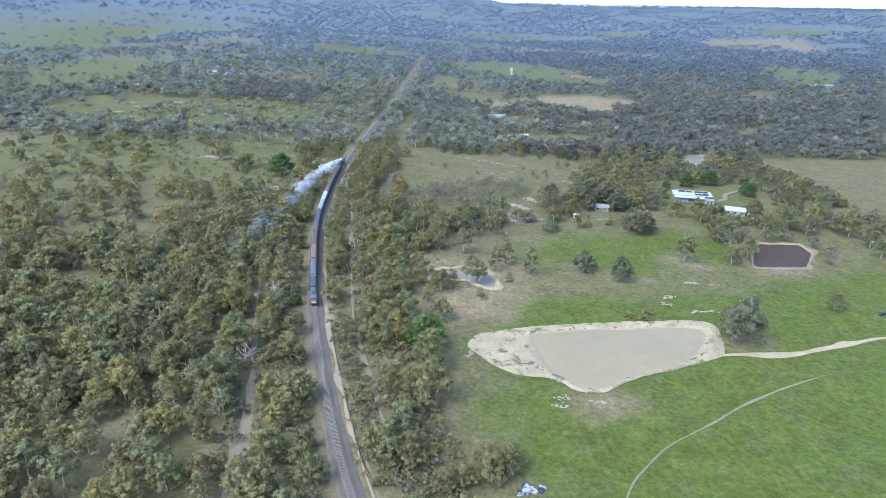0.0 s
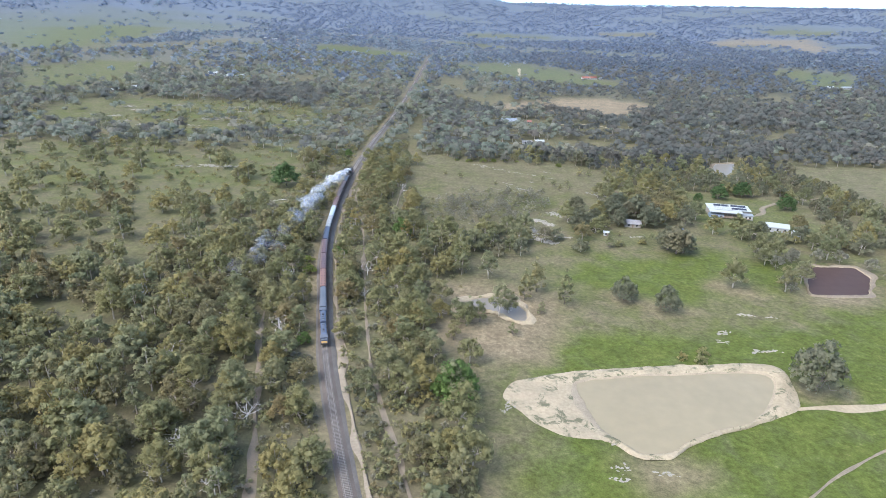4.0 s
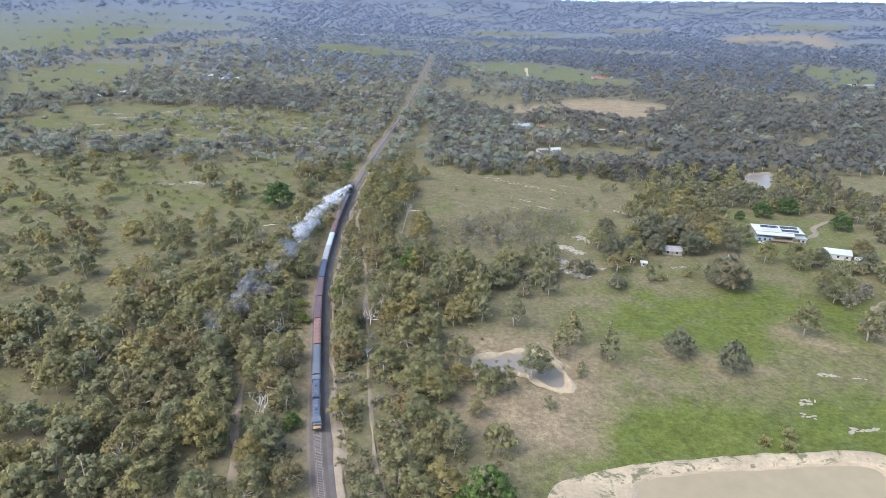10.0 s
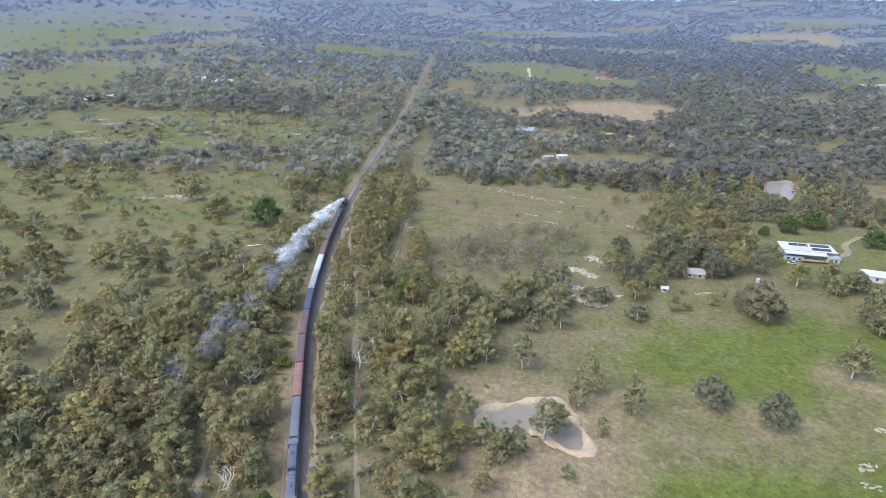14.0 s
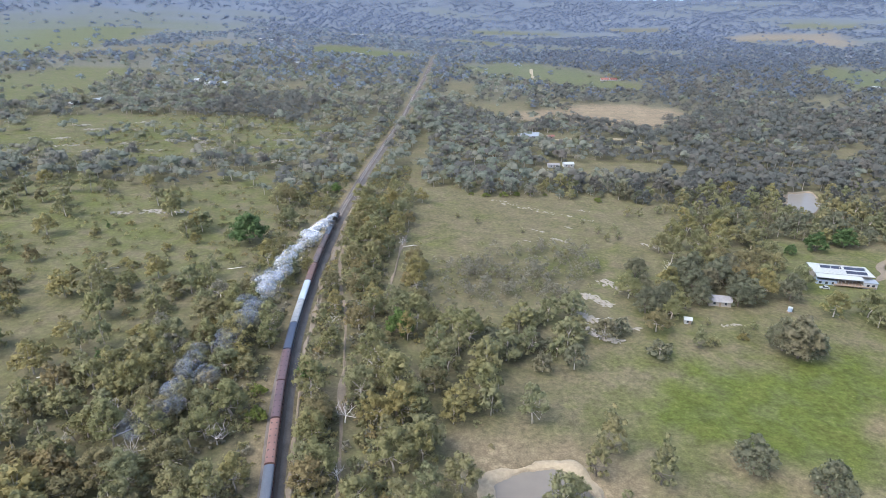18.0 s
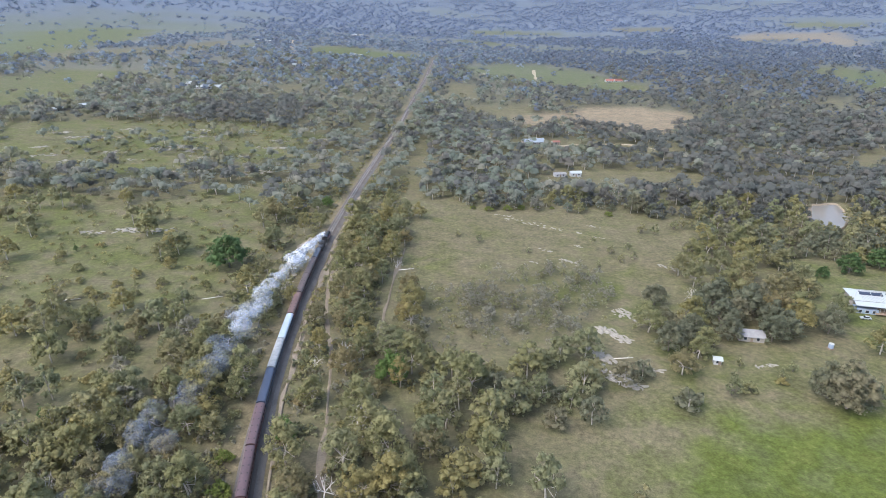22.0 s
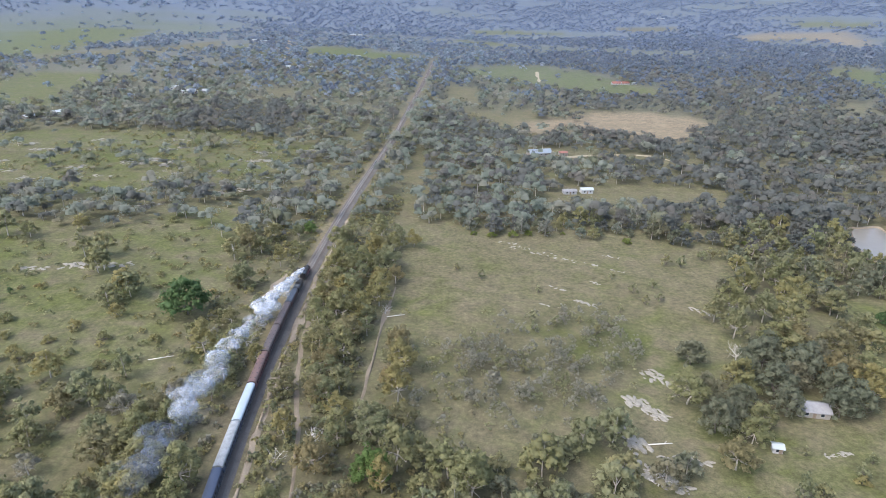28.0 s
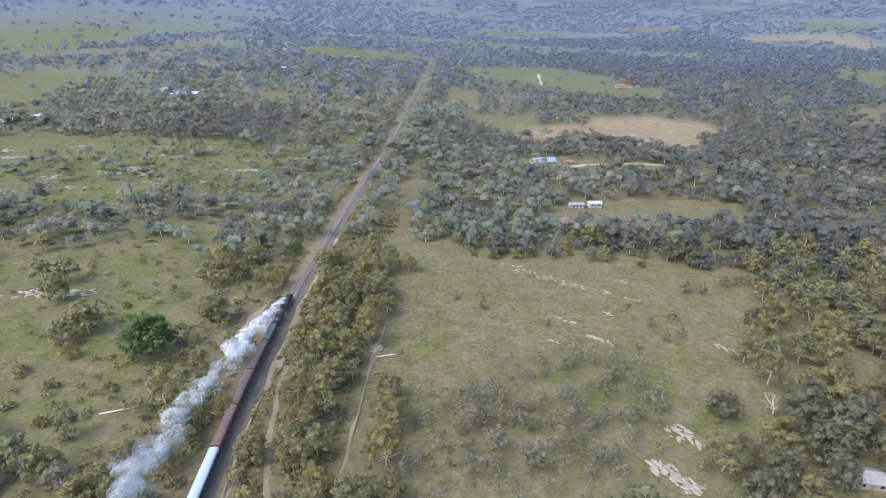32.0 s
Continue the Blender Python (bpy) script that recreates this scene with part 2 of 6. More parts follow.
FAR_GREEN_N = [(-333, 1941), (-260, 1964), (-15, 1887), (-22, 1759), (-224, 1700), (-304, 1726)]
FAR_LAWN = [(-1440, 2201), (-1363, 2384), (-1251, 2606), (-1004, 2541), (-922, 2191), (-918, 1777), (-831, 1509), (-869, 1421), (-1080, 1651)]
FAR_STRAW = [(-878, 1620), (-704, 1784), (-621, 2137), (-571, 1969), (-640, 1621), (-749, 1425)]
FAR_PINK = [(1348, 3051), (1610, 3075), (1811, 2990), (1584, 2471), (1511, 2650), (1494, 2840), (1255, 2799)]
FAR_PALE = [(892, 3336), (1209, 3430), (1142, 3225), (881, 3174)]
FAR_RIGHT = [(852, 1517), (1065, 1726), (1085, 1590), (830, 1231), (777, 1312)]
RIGHT_PALE = [(601, 1171), (725, 1228), (619, 1086)]
RIGHT_PALE_B = [(390, 737), (468, 803), (445, 748), (391, 709)]
STRAW_B = [(41, 1053), (105, 1078), (227, 1130), (207, 1078), (103, 1003)]
HILLSIDE = [(-1300, 1500), (-950, 2250), (-700, 2500), (-785, 3000), (-1320, 2950), (-1700, 2700), (-2400, 2400), (-2000, 1800)]
PASTURES = [
    [(-671, 1244), (-597, 1282), (-486, 1247), (-459, 1190), (-511, 1157), (-594, 1126)],
    [(-583, 1110), (-508, 1098), (-460, 1008), (-441, 949), (-474, 943)],
    [(-1388, 2364), (-1261, 2525), (-1057, 2632), (-933, 2387), (-874, 2001), (-833, 1682), (-875, 1557)],
    [(-536, 1881), (-524, 2036), (-475, 1912), (-489, 1773)],
    [(-355, 1923), (-279, 2048), (-131, 1967), (-40, 1953), (-36, 1818), (-164, 1723), (-299, 1747)],
    [(350, 1390), (430, 1398), (379, 1268), (322, 1250)],
    [(165, 3300), (628, 3223), (574, 3079), (182, 3130)],
    [(40, 2799), (216, 2648), (339, 2480), (164, 2503)],
    [(1727, 3381), (2120, 3314), (2018, 3132), (1668, 3176)],
    [(982, 1787), (1063, 1727), (903, 1506), (840, 1552)],
]
DRY_FIELDS = [
    [(-756, 1544), (-758, 1758), (-605, 1915), (-544, 1821), (-643, 1670), (-698, 1541)],
    [(-254, 1152), (-210, 1171), (-200, 1093), (-225, 1059)],
    [(19, 1346), (80, 1297), (61, 1143), (20, 1129)],
    [(894, 3388), (1184, 3395), (1117, 3247), (870, 3254)],
    [(1273, 2930), (1461, 3069), (1699, 2934), (1445, 2733), (1238, 2711)],
    [(639, 1200), (708, 1212), (659, 1143), (596, 1131)],
    [(26, 1061), (138, 1090), (124, 993), (98, 930), (25, 1008)],
    [(-89, 849), (-75, 919), (-60, 954), (-65, 905), (-73, 823)],
]
PLANTATION = [(-239, 833), (-265, 935), (-225, 974), (-177, 991), (-145, 867), (-171, 847)]
CLUMP = [(142, 1100), (128, 1012), (200, 1012), (212, 1085)]
GLADE = [(-27, 658), (-22, 735), (-11, 824), (-2, 739), (-10, 654), (-12, 591), (-26, 589)]
HOUSE_YARD = [(178, 400), (214, 380), (262, 400), (275, 470), (200, 490)]
COTTAGE_YARD = [(95, 395), (130, 398), (165, 400), (178, 380), (150, 345), (95, 345)]
SMALL_POND = [(15, 283), (24, 288), (33, 289), (39, 284), (44, 275), (42, 266), (36, 267), (34, 273), (27, 276), (17, 273)]
SCAR = [(-2, 250), (8, 305), (30, 305), (55, 292), (62, 262), (45, 236), (10, 232)]
POND = [(55, 219), (73, 222.5), (128, 225.5), (126, 215), (115, 203), (105, 195), (89, 191), (77, 183), (70, 181), (64, 182), (58, 192), (55.5, 202), (54, 213)]
BANK = [(24, 209), (29, 219), (57, 227), (95, 231), (135, 232.5), (137, 225), (129, 203), (115, 197), (99, 192), (81, 184), (74, 178), (65, 178), (56, 187), (44, 187), (34, 193)]
DAM = [(192, 302), (207, 332), (214, 338), (238, 337), (236, 322), (222, 303)]
FAR_POND = [(256, 550), (262, 575), (278, 602), (298, 606), (290, 580), (272, 556)]


def away(poly, x, y):
    """Distance to a polygon's edge, negative inside, for arrays of places."""
    d = np.full(np.shape(x), 1e9)
    inside = np.zeros(np.shape(x), bool)
    for (ax, ay), (bx, by) in zip(poly, poly[1:] + poly[:1]):
        ex, ey = bx - ax, by - ay
        k = np.clip(((x - ax) * ex + (y - ay) * ey) / (ex * ex + ey * ey), 0, 1)
        d = np.minimum(d, np.hypot(x - ax - k * ex, y - ay - k * ey))
        inside ^= ((ay > y) != (by > y)) & (x < ex * (y - ay) / (ey if ey else 1e-9) + ax)
    return np.where(inside, -d, d)


def wobble(x, y, s=1.0, seed=0.0):
    """A smooth field about -1..1 that makes borders uneven."""
    x, y = x / s, y / s
    return (np.sin(x * 0.9 + 1.3 * np.sin(y * 0.7 + seed) + seed) + np.sin(y * 1.1 + 1.7 * np.sin(x * 0.6 - seed)) + 0.6 * np.sin(2.3 * x + 1.9 * y + seed) + 0.5 * np.sin(3.7 * y - 2.9 * x + 2 * seed)) / 2.6


def open_land(x, y):
    """Where the far plain lies in open paddocks, in strips across the view, 0 to 1."""
    return np.clip(wobble(x * 0.55, y * 0.9, 120, 0.4) * 2.2 - 0.6, 0, 1)


def within(poly, x, y, soft=4.0, uneven=6.0):
    return np.clip(0.5 - (away(poly, x, y) + uneven * wobble(x, y, 9.0, len(poly))) / (2 * soft), 0, 1)


def spline(pts, step):
    """Evenly spaced places on a smooth line through the points."""
    p = np.array(pts, float)
    q = np.vstack([2 * p[0] - p[1], p, 2 * p[-1] - p[-2]])
    out = []
    for i in range(1, len(q) - 2):
        n = 24
        u = np.linspace(0, 1, n, endpoint=False)[:, None]
        a, b, c, d = q[i - 1], q[i], q[i + 1], q[i + 2]
        out.append(0.5 * (2 * b + (c - a) * u + (2 * a - 5 * b + 4 * c - d) * u**2 + (3 * b - a - 3 * c + d) * u**3))
    out = np.vstack(out + [p[-1:]])
    s = np.r_[0, np.cumsum(np.hypot(*np.diff(out, axis=0).T))]
    t = np.arange(0, s[-1], step)
    return np.stack([np.interp(t, s, out[:, 0]), np.interp(t, s, out[:, 1])], 1)


def line_away(pts, x, y):
    d = np.full(np.shape(x), 1e9)
    for (ax, ay), (bx, by) in zip(pts[:-1], pts[1:]):
        ex, ey = bx - ax, by - ay
        k = np.clip(((x - ax) * ex + (y - ay) * ey) / (ex * ex + ey * ey + 1e-9), 0, 1)
        d = np.minimum(d, np.hypot(x - ax - k * ex, y - ay - k * ey))
    return d


RAIL = spline(TRACK, 1.0)
RAIL_COARSE = [tuple(p) for p in RAIL[::30]]


def base_height(x, y):
    u, v = np.tanh(x / 413.0), np.tanh((y - 354.0) / 590.0)
    z = 1.44 - 14.7 * u - 10.3 * v + 9.5 * u * u - 7.3 * u * v - 2.1 * v * v
    d = np.hypot(x, y)
    z = np.minimum(z + 150.0 * np.clip((d - 2900.0) / 1850.0, 0, 2) ** 1.5, 140.0)
    # the wooded hill, and the low range on the horizon
    z = z + 210.0 * np.exp(-(((x + 2350) / 950.0) ** 2) - ((y - 3500) / 800.0) ** 2)
    z = z + 75.0 * np.exp(-(((x + 150) / 700.0) ** 2) - ((y - 4700) / 420.0) ** 2) * (1 + 0.25 * np.sin(x / 130.0) + 0.2 * np.sin(x / 57.0))
    return z


def flat_level(poly):
    c = np.mean(np.array(poly, float), 0)
    return float(base_height(c[0], c[1]))


POND_Z, SMALL_Z, DAM_Z, FAR_Z = flat_level(POND) - 0.4, flat_level(SMALL_POND) - 0.6, flat_level(DAM) - 0.6, flat_level(FAR_POND) - 0.5


def height(x, y):
    x, y = np.asarray(x, float), np.asarray(y, float)
    z = base_height(x, y) + 0.35 * wobble(x, y, 22.0, 2.0)
    for poly, level in ((POND, POND_Z), (SMALL_POND, SMALL_Z), (DAM, DAM_Z), (FAR_POND, FAR_Z)):
        d = away(poly, x, y)
        k = np.clip(1 - d / 14.0, 0, 1)
        z = z * (1 - k) + (level + 0.5) * k - 2.4 * np.clip((3.0 - d) / 5.0, 0, 1)
    return z


def ground_at(x, y):
    return float(height(x, y))

# ---------------- mesh helpers ----------------
def mesh_of(name, verts, faces, mats, index=None, smooth=False):
    me = bpy.data.meshes.new(name)
    verts = np.asarray(verts, float)
    if isinstance(faces, np.ndarray):
        k = faces.shape[1]
        me.vertices.add(len(verts))
        me.vertices.foreach_set("co", verts.ravel())
        me.loops.add(faces.size)
        me.loops.foreach_set("vertex_index", faces.ravel().astype(np.int32))
        me.polygons.add(len(faces))
        me.polygons.foreach_set("loop_start", np.arange(0, faces.size, k, dtype=np.int32))
        me.update(calc_edges=True)
    else:
        me.from_pydata([tuple(v) for v in verts], [], faces)
    for m in mats if isinstance(mats, (list, tuple)) else [mats]:
        me.materials.append(m)
    if index is not None:
        me.polygons.foreach_set("material_index", np.asarray(index, np.int32))
    if smooth:
        me.polygons.foreach_set("use_smooth", np.ones(len(me.polygons), bool))
    me.update()
    return me


def thing(name, label, category, group="", kind="", at=None):
    ob = new(name)
    ob.empty_display_size = 0.3
    if at is not None:
        ob.matrix_basis = at
    return tagged(ob, label, category, group, kind)


def hang(name, me, parent, m=None, label=""):
    """A mesh as a part of a thing."""
    ob = new(name, me)
    ob.parent = parent
    if m is not None:
        ob.matrix_basis = m
    return tagged(ob, label) if label else ob


class Shape:
    """Gathers boxes, tubes and sweeps into one mesh."""

    def __init__(self):
        self.v, self.f, self.n = [], [], 0

    def add(self, verts, faces):
        self.v += [tuple(p) for p in verts]
        self.f += [tuple(i + self.n for i in f) for f in faces]
        self.n += len(verts)
        return self

    def box(self, x0, x1, y0, y1, z0, z1, bevel=0.0):
        b = min(bevel, (x1 - x0) / 3, (y1 - y0) / 3)
        if b <= 0:
            v = [(x0, y0, z0), (x1, y0, z0), (x1, y1, z0), (x0, y1, z0), (x0, y0, z1), (x1, y0, z1), (x1, y1, z1), (x0, y1, z1)]
            return self.add(v, [(3, 2, 1, 0), (4, 5, 6, 7), (0, 1, 5, 4), (1, 2, 6, 5), (2, 3, 7, 6), (3, 0, 4, 7)])
        ring = [(x0 + b, y0), (x1 - b, y0), (x1, y0 + b), (x1, y1 - b), (x1 - b, y1), (x0 + b, y1), (x0, y1 - b), (x0, y0 + b)]
        top = [(min(max(x, x0 + b), x1 - b), min(max(y, y0 + b), y1 - b)) for x, y in ring]
        v = [(x, y, z0) for x, y in ring] + [(x, y, z1 - b) for x, y in ring] + [(x, y, z1) for x, y in top]
        f = [tuple(range(7, -1, -1)), tuple(range(16, 24))]
        for k in (0, 8):
            f += [(k + i, k + (i + 1) % 8, k + 8 + (i + 1) % 8, k + 8 + i) for i in range(8)]
        return self.add(v, f)

    def tube(self, pts, radii, sides=6, caps=True):
        pts = [Vector(p) for p in pts]
        v = []
        for i, p in enumerate(pts):
            d = (pts[min(i + 1, len(pts) - 1)] - pts[max(i - 1, 0)]).normalized()
            a = d.cross(Vector((0.31, 0.95, 0.05)) if abs(d.y) < 0.9 else Vector((1, 0, 0))).normalized()
            b = d.cross(a)
            v += [p + (a * math.cos(2 * math.pi * k / sides) + b * math.sin(2 * math.pi * k / sides)) * radii[i] for k in range(sides)]
        f = []
        for i in range(len(pts) - 1):
            f += [(i * sides + k, i * sides + (k + 1) % sides, (i + 1) * sides + (k + 1) % sides, (i + 1) * sides + k) for k in range(sides)]
        if caps:
            f += [tuple(range(sides - 1, -1, -1)), tuple((len(pts) - 1) * sides + k for k in range(sides))]
        return self.add(v, f)

    def extrude(self, outline, y0, y1):
        """An outline in x and z, drawn out along y."""
        n = len(outline)
        v = [(x, y0, z) for x, z in outline] + [(x, y1, z) for x, z in outline]
        f = [tuple(range(n)), tuple(range(2 * n - 1, n - 1, -1))] + [(i, n + i, n + (i + 1) % n, (i + 1) % n) for i in range(n)]
        return self.add(v, f)

    def mesh(self, name, mats, smooth=False):
        me = mesh_of(name, self.v, self.f, mats, smooth=smooth)
        bm = bmesh.new()
        bm.from_mesh(me)
        bmesh.ops.recalc_face_normals(bm, faces=bm.faces)
        bm.to_mesh(me)
        bm.free()
        return me


# ---------------- ground ----------------
def spread(lo, hi, step, out_lo, out_hi, grow=1.09):
    mid = list(np.arange(lo, hi + step, step))
    a, s = mid[-1], step
    while a < out_hi:
        s = min(s * grow, 90)
        a += s
        mid.append(a)
    a, s = mid[0], step
    while a > out_lo:
        s = min(s * grow, 90)
        a -= s
        mid.insert(0, a)
    return np.array(mid)


ROADS = {
    "west_track": [(-44, 110), (-46, 143), (-49, 165), (-57, 200), (-67, 244), (-71, 268)],
    "cutting_track": [(-79, 400), (-80, 425), (-79, 444), (-76, 469), (-75, 488), (-72, 512)],
    "east_track": [(-2, 150), (-10, 179), (-19, 215), (-26, 255), (-31, 300), (-36, 345), (-41, 385), (-47, 410), (-51, 440), (-52, 470), (-51, 500), (-50, 530)],
    "pond_track": [(120, 203), (140, 205), (158, 207), (187, 215), (208, 221), (260, 236), (330, 250)],
    "stock_track": [(58, 112), (66, 128), (74, 138), (86, 149), (99, 157), (124, 173), (146, 184), (165, 192)],
    "fence_track": [(-24, 400), (-22, 425), (-21, 450), (-19, 475), (-17, 500)],
    "shed_drive": [(108, 812), (120, 806), (165, 819), (211, 821), (229, 801), (243, 768)],
    "house_drive": [(228, 431), (235, 436), (242, 442), (247, 452), (259, 462), (278, 472), (295, 479), (340, 492)],
}
gx = spread(-340, 330, 5.0, -4700, 4700)
gy = spread(60, 740, 5.0, -250, 4950)
GX, GY = np.meshgrid(gx, gy)
GZ = height(GX, GY)
lush = np.maximum(within(LUSH_A, GX, GY, 10, 12), within(LUSH_B, GX, GY, 8, 8))
lush = np.maximum(lush, 0.3 * within(PADDOCK, GX, GY, 8, 6))
lush = np.maximum(lush, 0.5 * within(LEFT_GREEN, GX, GY, 14, 14) * np.clip((GY - 330) / 130, 0.2, 1) * (0.75 + 0.35 * wobble(GX, GY, 14, 4)))
lush = np.maximum(lush, 0.55 * within(LEFT_ROCKY, GX, GY, 18, 16) * (0.7 + 0.4 * wobble(GX, GY, 20, 7)))
lush = np.maximum(lush, 0.45 * within(FIELD, GX, GY, 8, 4) * np.clip(wobble(GX, GY, 13, 1.5) + 0.1 + (470 - GY) / 160, 0, 1))
lush = np.maximum(lush, 0.6 * within(ROCKSIDE, GX, GY, 8, 6) * np.clip(wobble(GX, GY, 8, 3.1) + 0.1, 0, 1))
lush = np.maximum(lush, 0.6 * within(FAR_GREEN_M, GX, GY, 12, 10))
lush = np.maximum(lush, 0.75 * within(FAR_GREEN_N, GX, GY, 12, 10))
lush = np.maximum(lush, 0.5 * within(FAR_GREEN_L, GX, GY, 20, 25))
lush = np.maximum(lush, 0.55 * within(HOUSE_YARD, GX, GY, 6, 6))
lush = np.maximum(lush, 0.7 * within(HILLSIDE, GX, GY, 120, 90) * (0.75 + 0.4 * wobble(GX, GY, 160, 2)))
for zone in PASTURES:
    lush = np.maximum(lush, 0.5 * within(zone, GX, GY, 10, 8))
lush = np.maximum(lush, 0.7 * within(FAR_LAWN, GX, GY, 25, 30))
lush = np.maximum(lush, 0.7 * within(FAR_RIGHT, GX, GY, 20, 20))
lush = np.maximum(lush, 0.4 * (GY > 2000) * open_land(GX, GY))
pale = 0.85 * within(FIELD, GX, GY, 6, 3)
pale = np.maximum(pale, 0.6 * within(COTTAGE_YARD, GX, GY, 10, 8))
pale = np.maximum(pale, 0.75 * within(SHED_CLEAR, GX, GY, 6, 4))
pale = np.maximum(pale, 0.6 * within(DRIVE_CLEAR, GX, GY, 6, 4))
pale = np.maximum(pale, 0.45 * within(LEFT_GREEN, GX, GY, 10, 10))
pale = np.maximum(pale, 0.6 * within(LEFT_ROCKY, GX, GY, 14, 14))
pale = np.maximum(pale, 0.7 * within(FAR_GREEN_L, GX, GY, 25, 25))
pale = np.maximum(pale, 0.5 * within(PADDOCK, GX, GY, 10, 8))
for zone in [FAR_STRAW, FAR_PALE, RIGHT_PALE, RIGHT_PALE_B, STRAW_B, GLADE] + PASTURES + DRY_FIELDS:
    pale = np.maximum(pale, 0.95 * within(zone, GX, GY, 8, 8))
bare = np.maximum(0.8 * within(SCAR, GX, GY, 6, 5), within(ORANGE, GX, GY, 8, 8))
bare = np.maximum(bare, np.clip(1.4 - line_away(RAIL_COARSE, GX, GY) / 6.0, 0, 0.5))
bare = np.maximum(bare, 0.9 * within(FAR_PINK, GX, GY, 20, 25))
for tx, ty, tr in ((155, 307, 16), (112, 282, 12), (94, 292, 10), (64, 283, 7), (143, 216, 12), (200, 300, 20), (70, 172, 14)):
    bare = np.maximum(bare, 0.65 * np.clip(1.3 - np.hypot(GX - tx, (GY - ty) * 1.2) / tr + 0.3 * wobble(GX, GY, 4, tx), 0, 1))
lush = lush * np.clip(1 - 0.9 * bare, 0, 1)
lush = np.where(GY > 4200, lush * np.clip((4600 - GY) / 400, 0, 1), lush)
# weight of the painted haze tint, by distance from the origin
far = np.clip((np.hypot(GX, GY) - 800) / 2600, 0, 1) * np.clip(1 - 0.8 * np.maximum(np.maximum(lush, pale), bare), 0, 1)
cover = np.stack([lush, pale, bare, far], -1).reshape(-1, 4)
ny, nx = GX.shape
idx = np.arange(nx * ny).reshape(ny, nx)
quads = np.stack([idx[:-1, :-1], idx[:-1, 1:], idx[1:, 1:], idx[1:, :-1]], -1).reshape(-1, 4)


def ground_material():
    m = bpy.data.materials.new("grassland")
    m.use_nodes = True
    t = m.node_tree
    b = t.nodes["Principled BSDF"]
    b.inputs["Roughness"].default_value = 0.95
    b.inputs["Specular IOR Level"].default_value = 0.1
    co = t.nodes.new("ShaderNodeTexCoord")
    at = t.nodes.new("ShaderNodeAttribute")
    at.attribute_name = "cover"
    sp = t.nodes.new("ShaderNodeSeparateColor")
    t.links.new(at.outputs["Color"], sp.inputs[0])

    def noise_of(scale, detail=4.0, dist=0.0):
        n = node(t, "ShaderNodeTexNoise", Scale=scale, Detail=detail, Distortion=dist)
        t.links.new(co.outputs["Object"], n.inputs["Vector"])
        return n.outputs["Fac"]

    def ramp(fac, lo, hi, a=0.0, c=1.0):
        r = node(t, "ShaderNodeMapRange")
        for k, v in (("From Min", lo), ("From Max", hi), ("To Min", a), ("To Max", c)):
            r.inputs[k].default_value = v
        t.links.new(fac, r.inputs["Value"])
        return r.outputs[0]

    def blend(fac, a, c):
        x = t.nodes.new("ShaderNodeMix")
        x.data_type = "RGBA"
        t.links.new(fac, x.inputs["Factor"])
        for key, val in (("A", a), ("B", c)):
            if isinstance(val, tuple):
                x.inputs[key].default_value = (*val, 1)
            else:
                t.links.new(val, x.inputs[key])
        return x.outputs["Result"]

    def math_of(op, a, c):
        x = t.nodes.new("ShaderNodeMath")
        x.operation = op
        for i, val in enumerate((a, c)):
            if isinstance(val, (int, float)):
                x.inputs[i].default_value = val
            else:
                t.links.new(val, x.inputs[i])
        return x.outputs[0]

    big, mid, fine, tuft = noise_of(0.018, 5, 0.4), noise_of(0.09, 5, 0.5), noise_of(0.55, 5), noise_of(1.9, 4)
    patch = noise_of(0.16, 5, 0.8)
    wood = blend(ramp(mid, 0.35, 0.65), (0.108, 0.094, 0.056), (0.085, 0.082, 0.04))
    straw = blend(ramp(mid, 0.35, 0.65), (0.105, 0.091, 0.053), (0.084, 0.078, 0.037))
    green = blend(ramp(mid, 0.3, 0.7), (0.05, 0.071, 0.012), (0.07, 0.08, 0.019))
    earth = blend(ramp(mid, 0.3, 0.7), (0.175, 0.138, 0.085), (0.13, 0.106, 0.067))
    c = blend(math_of("ADD", sp.outputs[1], ramp(big, 0.35, 0.75, -0.2, 0.35)), wood, straw)
    # tufts of greener and of browner growth
    c = blend(ramp(patch, 0.5, 0.72, 0.0, 0.38), c, (0.066, 0.072, 0.026))
    c = blend(ramp(noise_of(0.3, 6, 0.6), 0.55, 0.75, 0.0, 0.55), c, (0.1, 0.082, 0.05))
    gfac = math_of("ADD", sp.outputs[0], math_of("MULTIPLY", ramp(mid, 0.3, 0.7, -0.35, 0.25), math_of("MINIMUM", math_of("MULTIPLY", sp.outputs[0], 3.0), 1.0)))
    gclamp = t.nodes.new("ShaderNodeClamp")
    t.links.new(gfac, gclamp.inputs[0])
    c = blend(gclamp.outputs[0], c, green)
    bfac = math_of("ADD", sp.outputs[2], ramp(fine, 0.62, 0.8, 0.0, 0.25))
    c = blend(bfac, c, earth)
    tone = math_of("MULTIPLY", ramp(fine, 0.3, 0.7, 0.75, 1.24), ramp(tuft, 0.3, 0.7, 0.78, 1.2))
    tone = math_of("MULTIPLY", tone, ramp(patch, 0.3, 0.7, 0.82, 1.18))
    mul = t.nodes.new("ShaderNodeVectorMath")
    mul.operation = "SCALE"
    t.links.new(c, mul.inputs[0])
    t.links.new(tone, mul.inputs["Scale"])
    # blue haze painted over the land's own colour, stronger farther off
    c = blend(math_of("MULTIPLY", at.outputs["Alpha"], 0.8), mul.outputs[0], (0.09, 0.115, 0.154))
    t.links.new(c, b.inputs["Base Color"])
    bp = node(t, "ShaderNodeBump", Strength=0.3, Distance=0.15)
    t.links.new(fine, bp.inputs["Height"])
    t.links.new(bp.outputs["Normal"], b.inputs["Normal"])
    return m


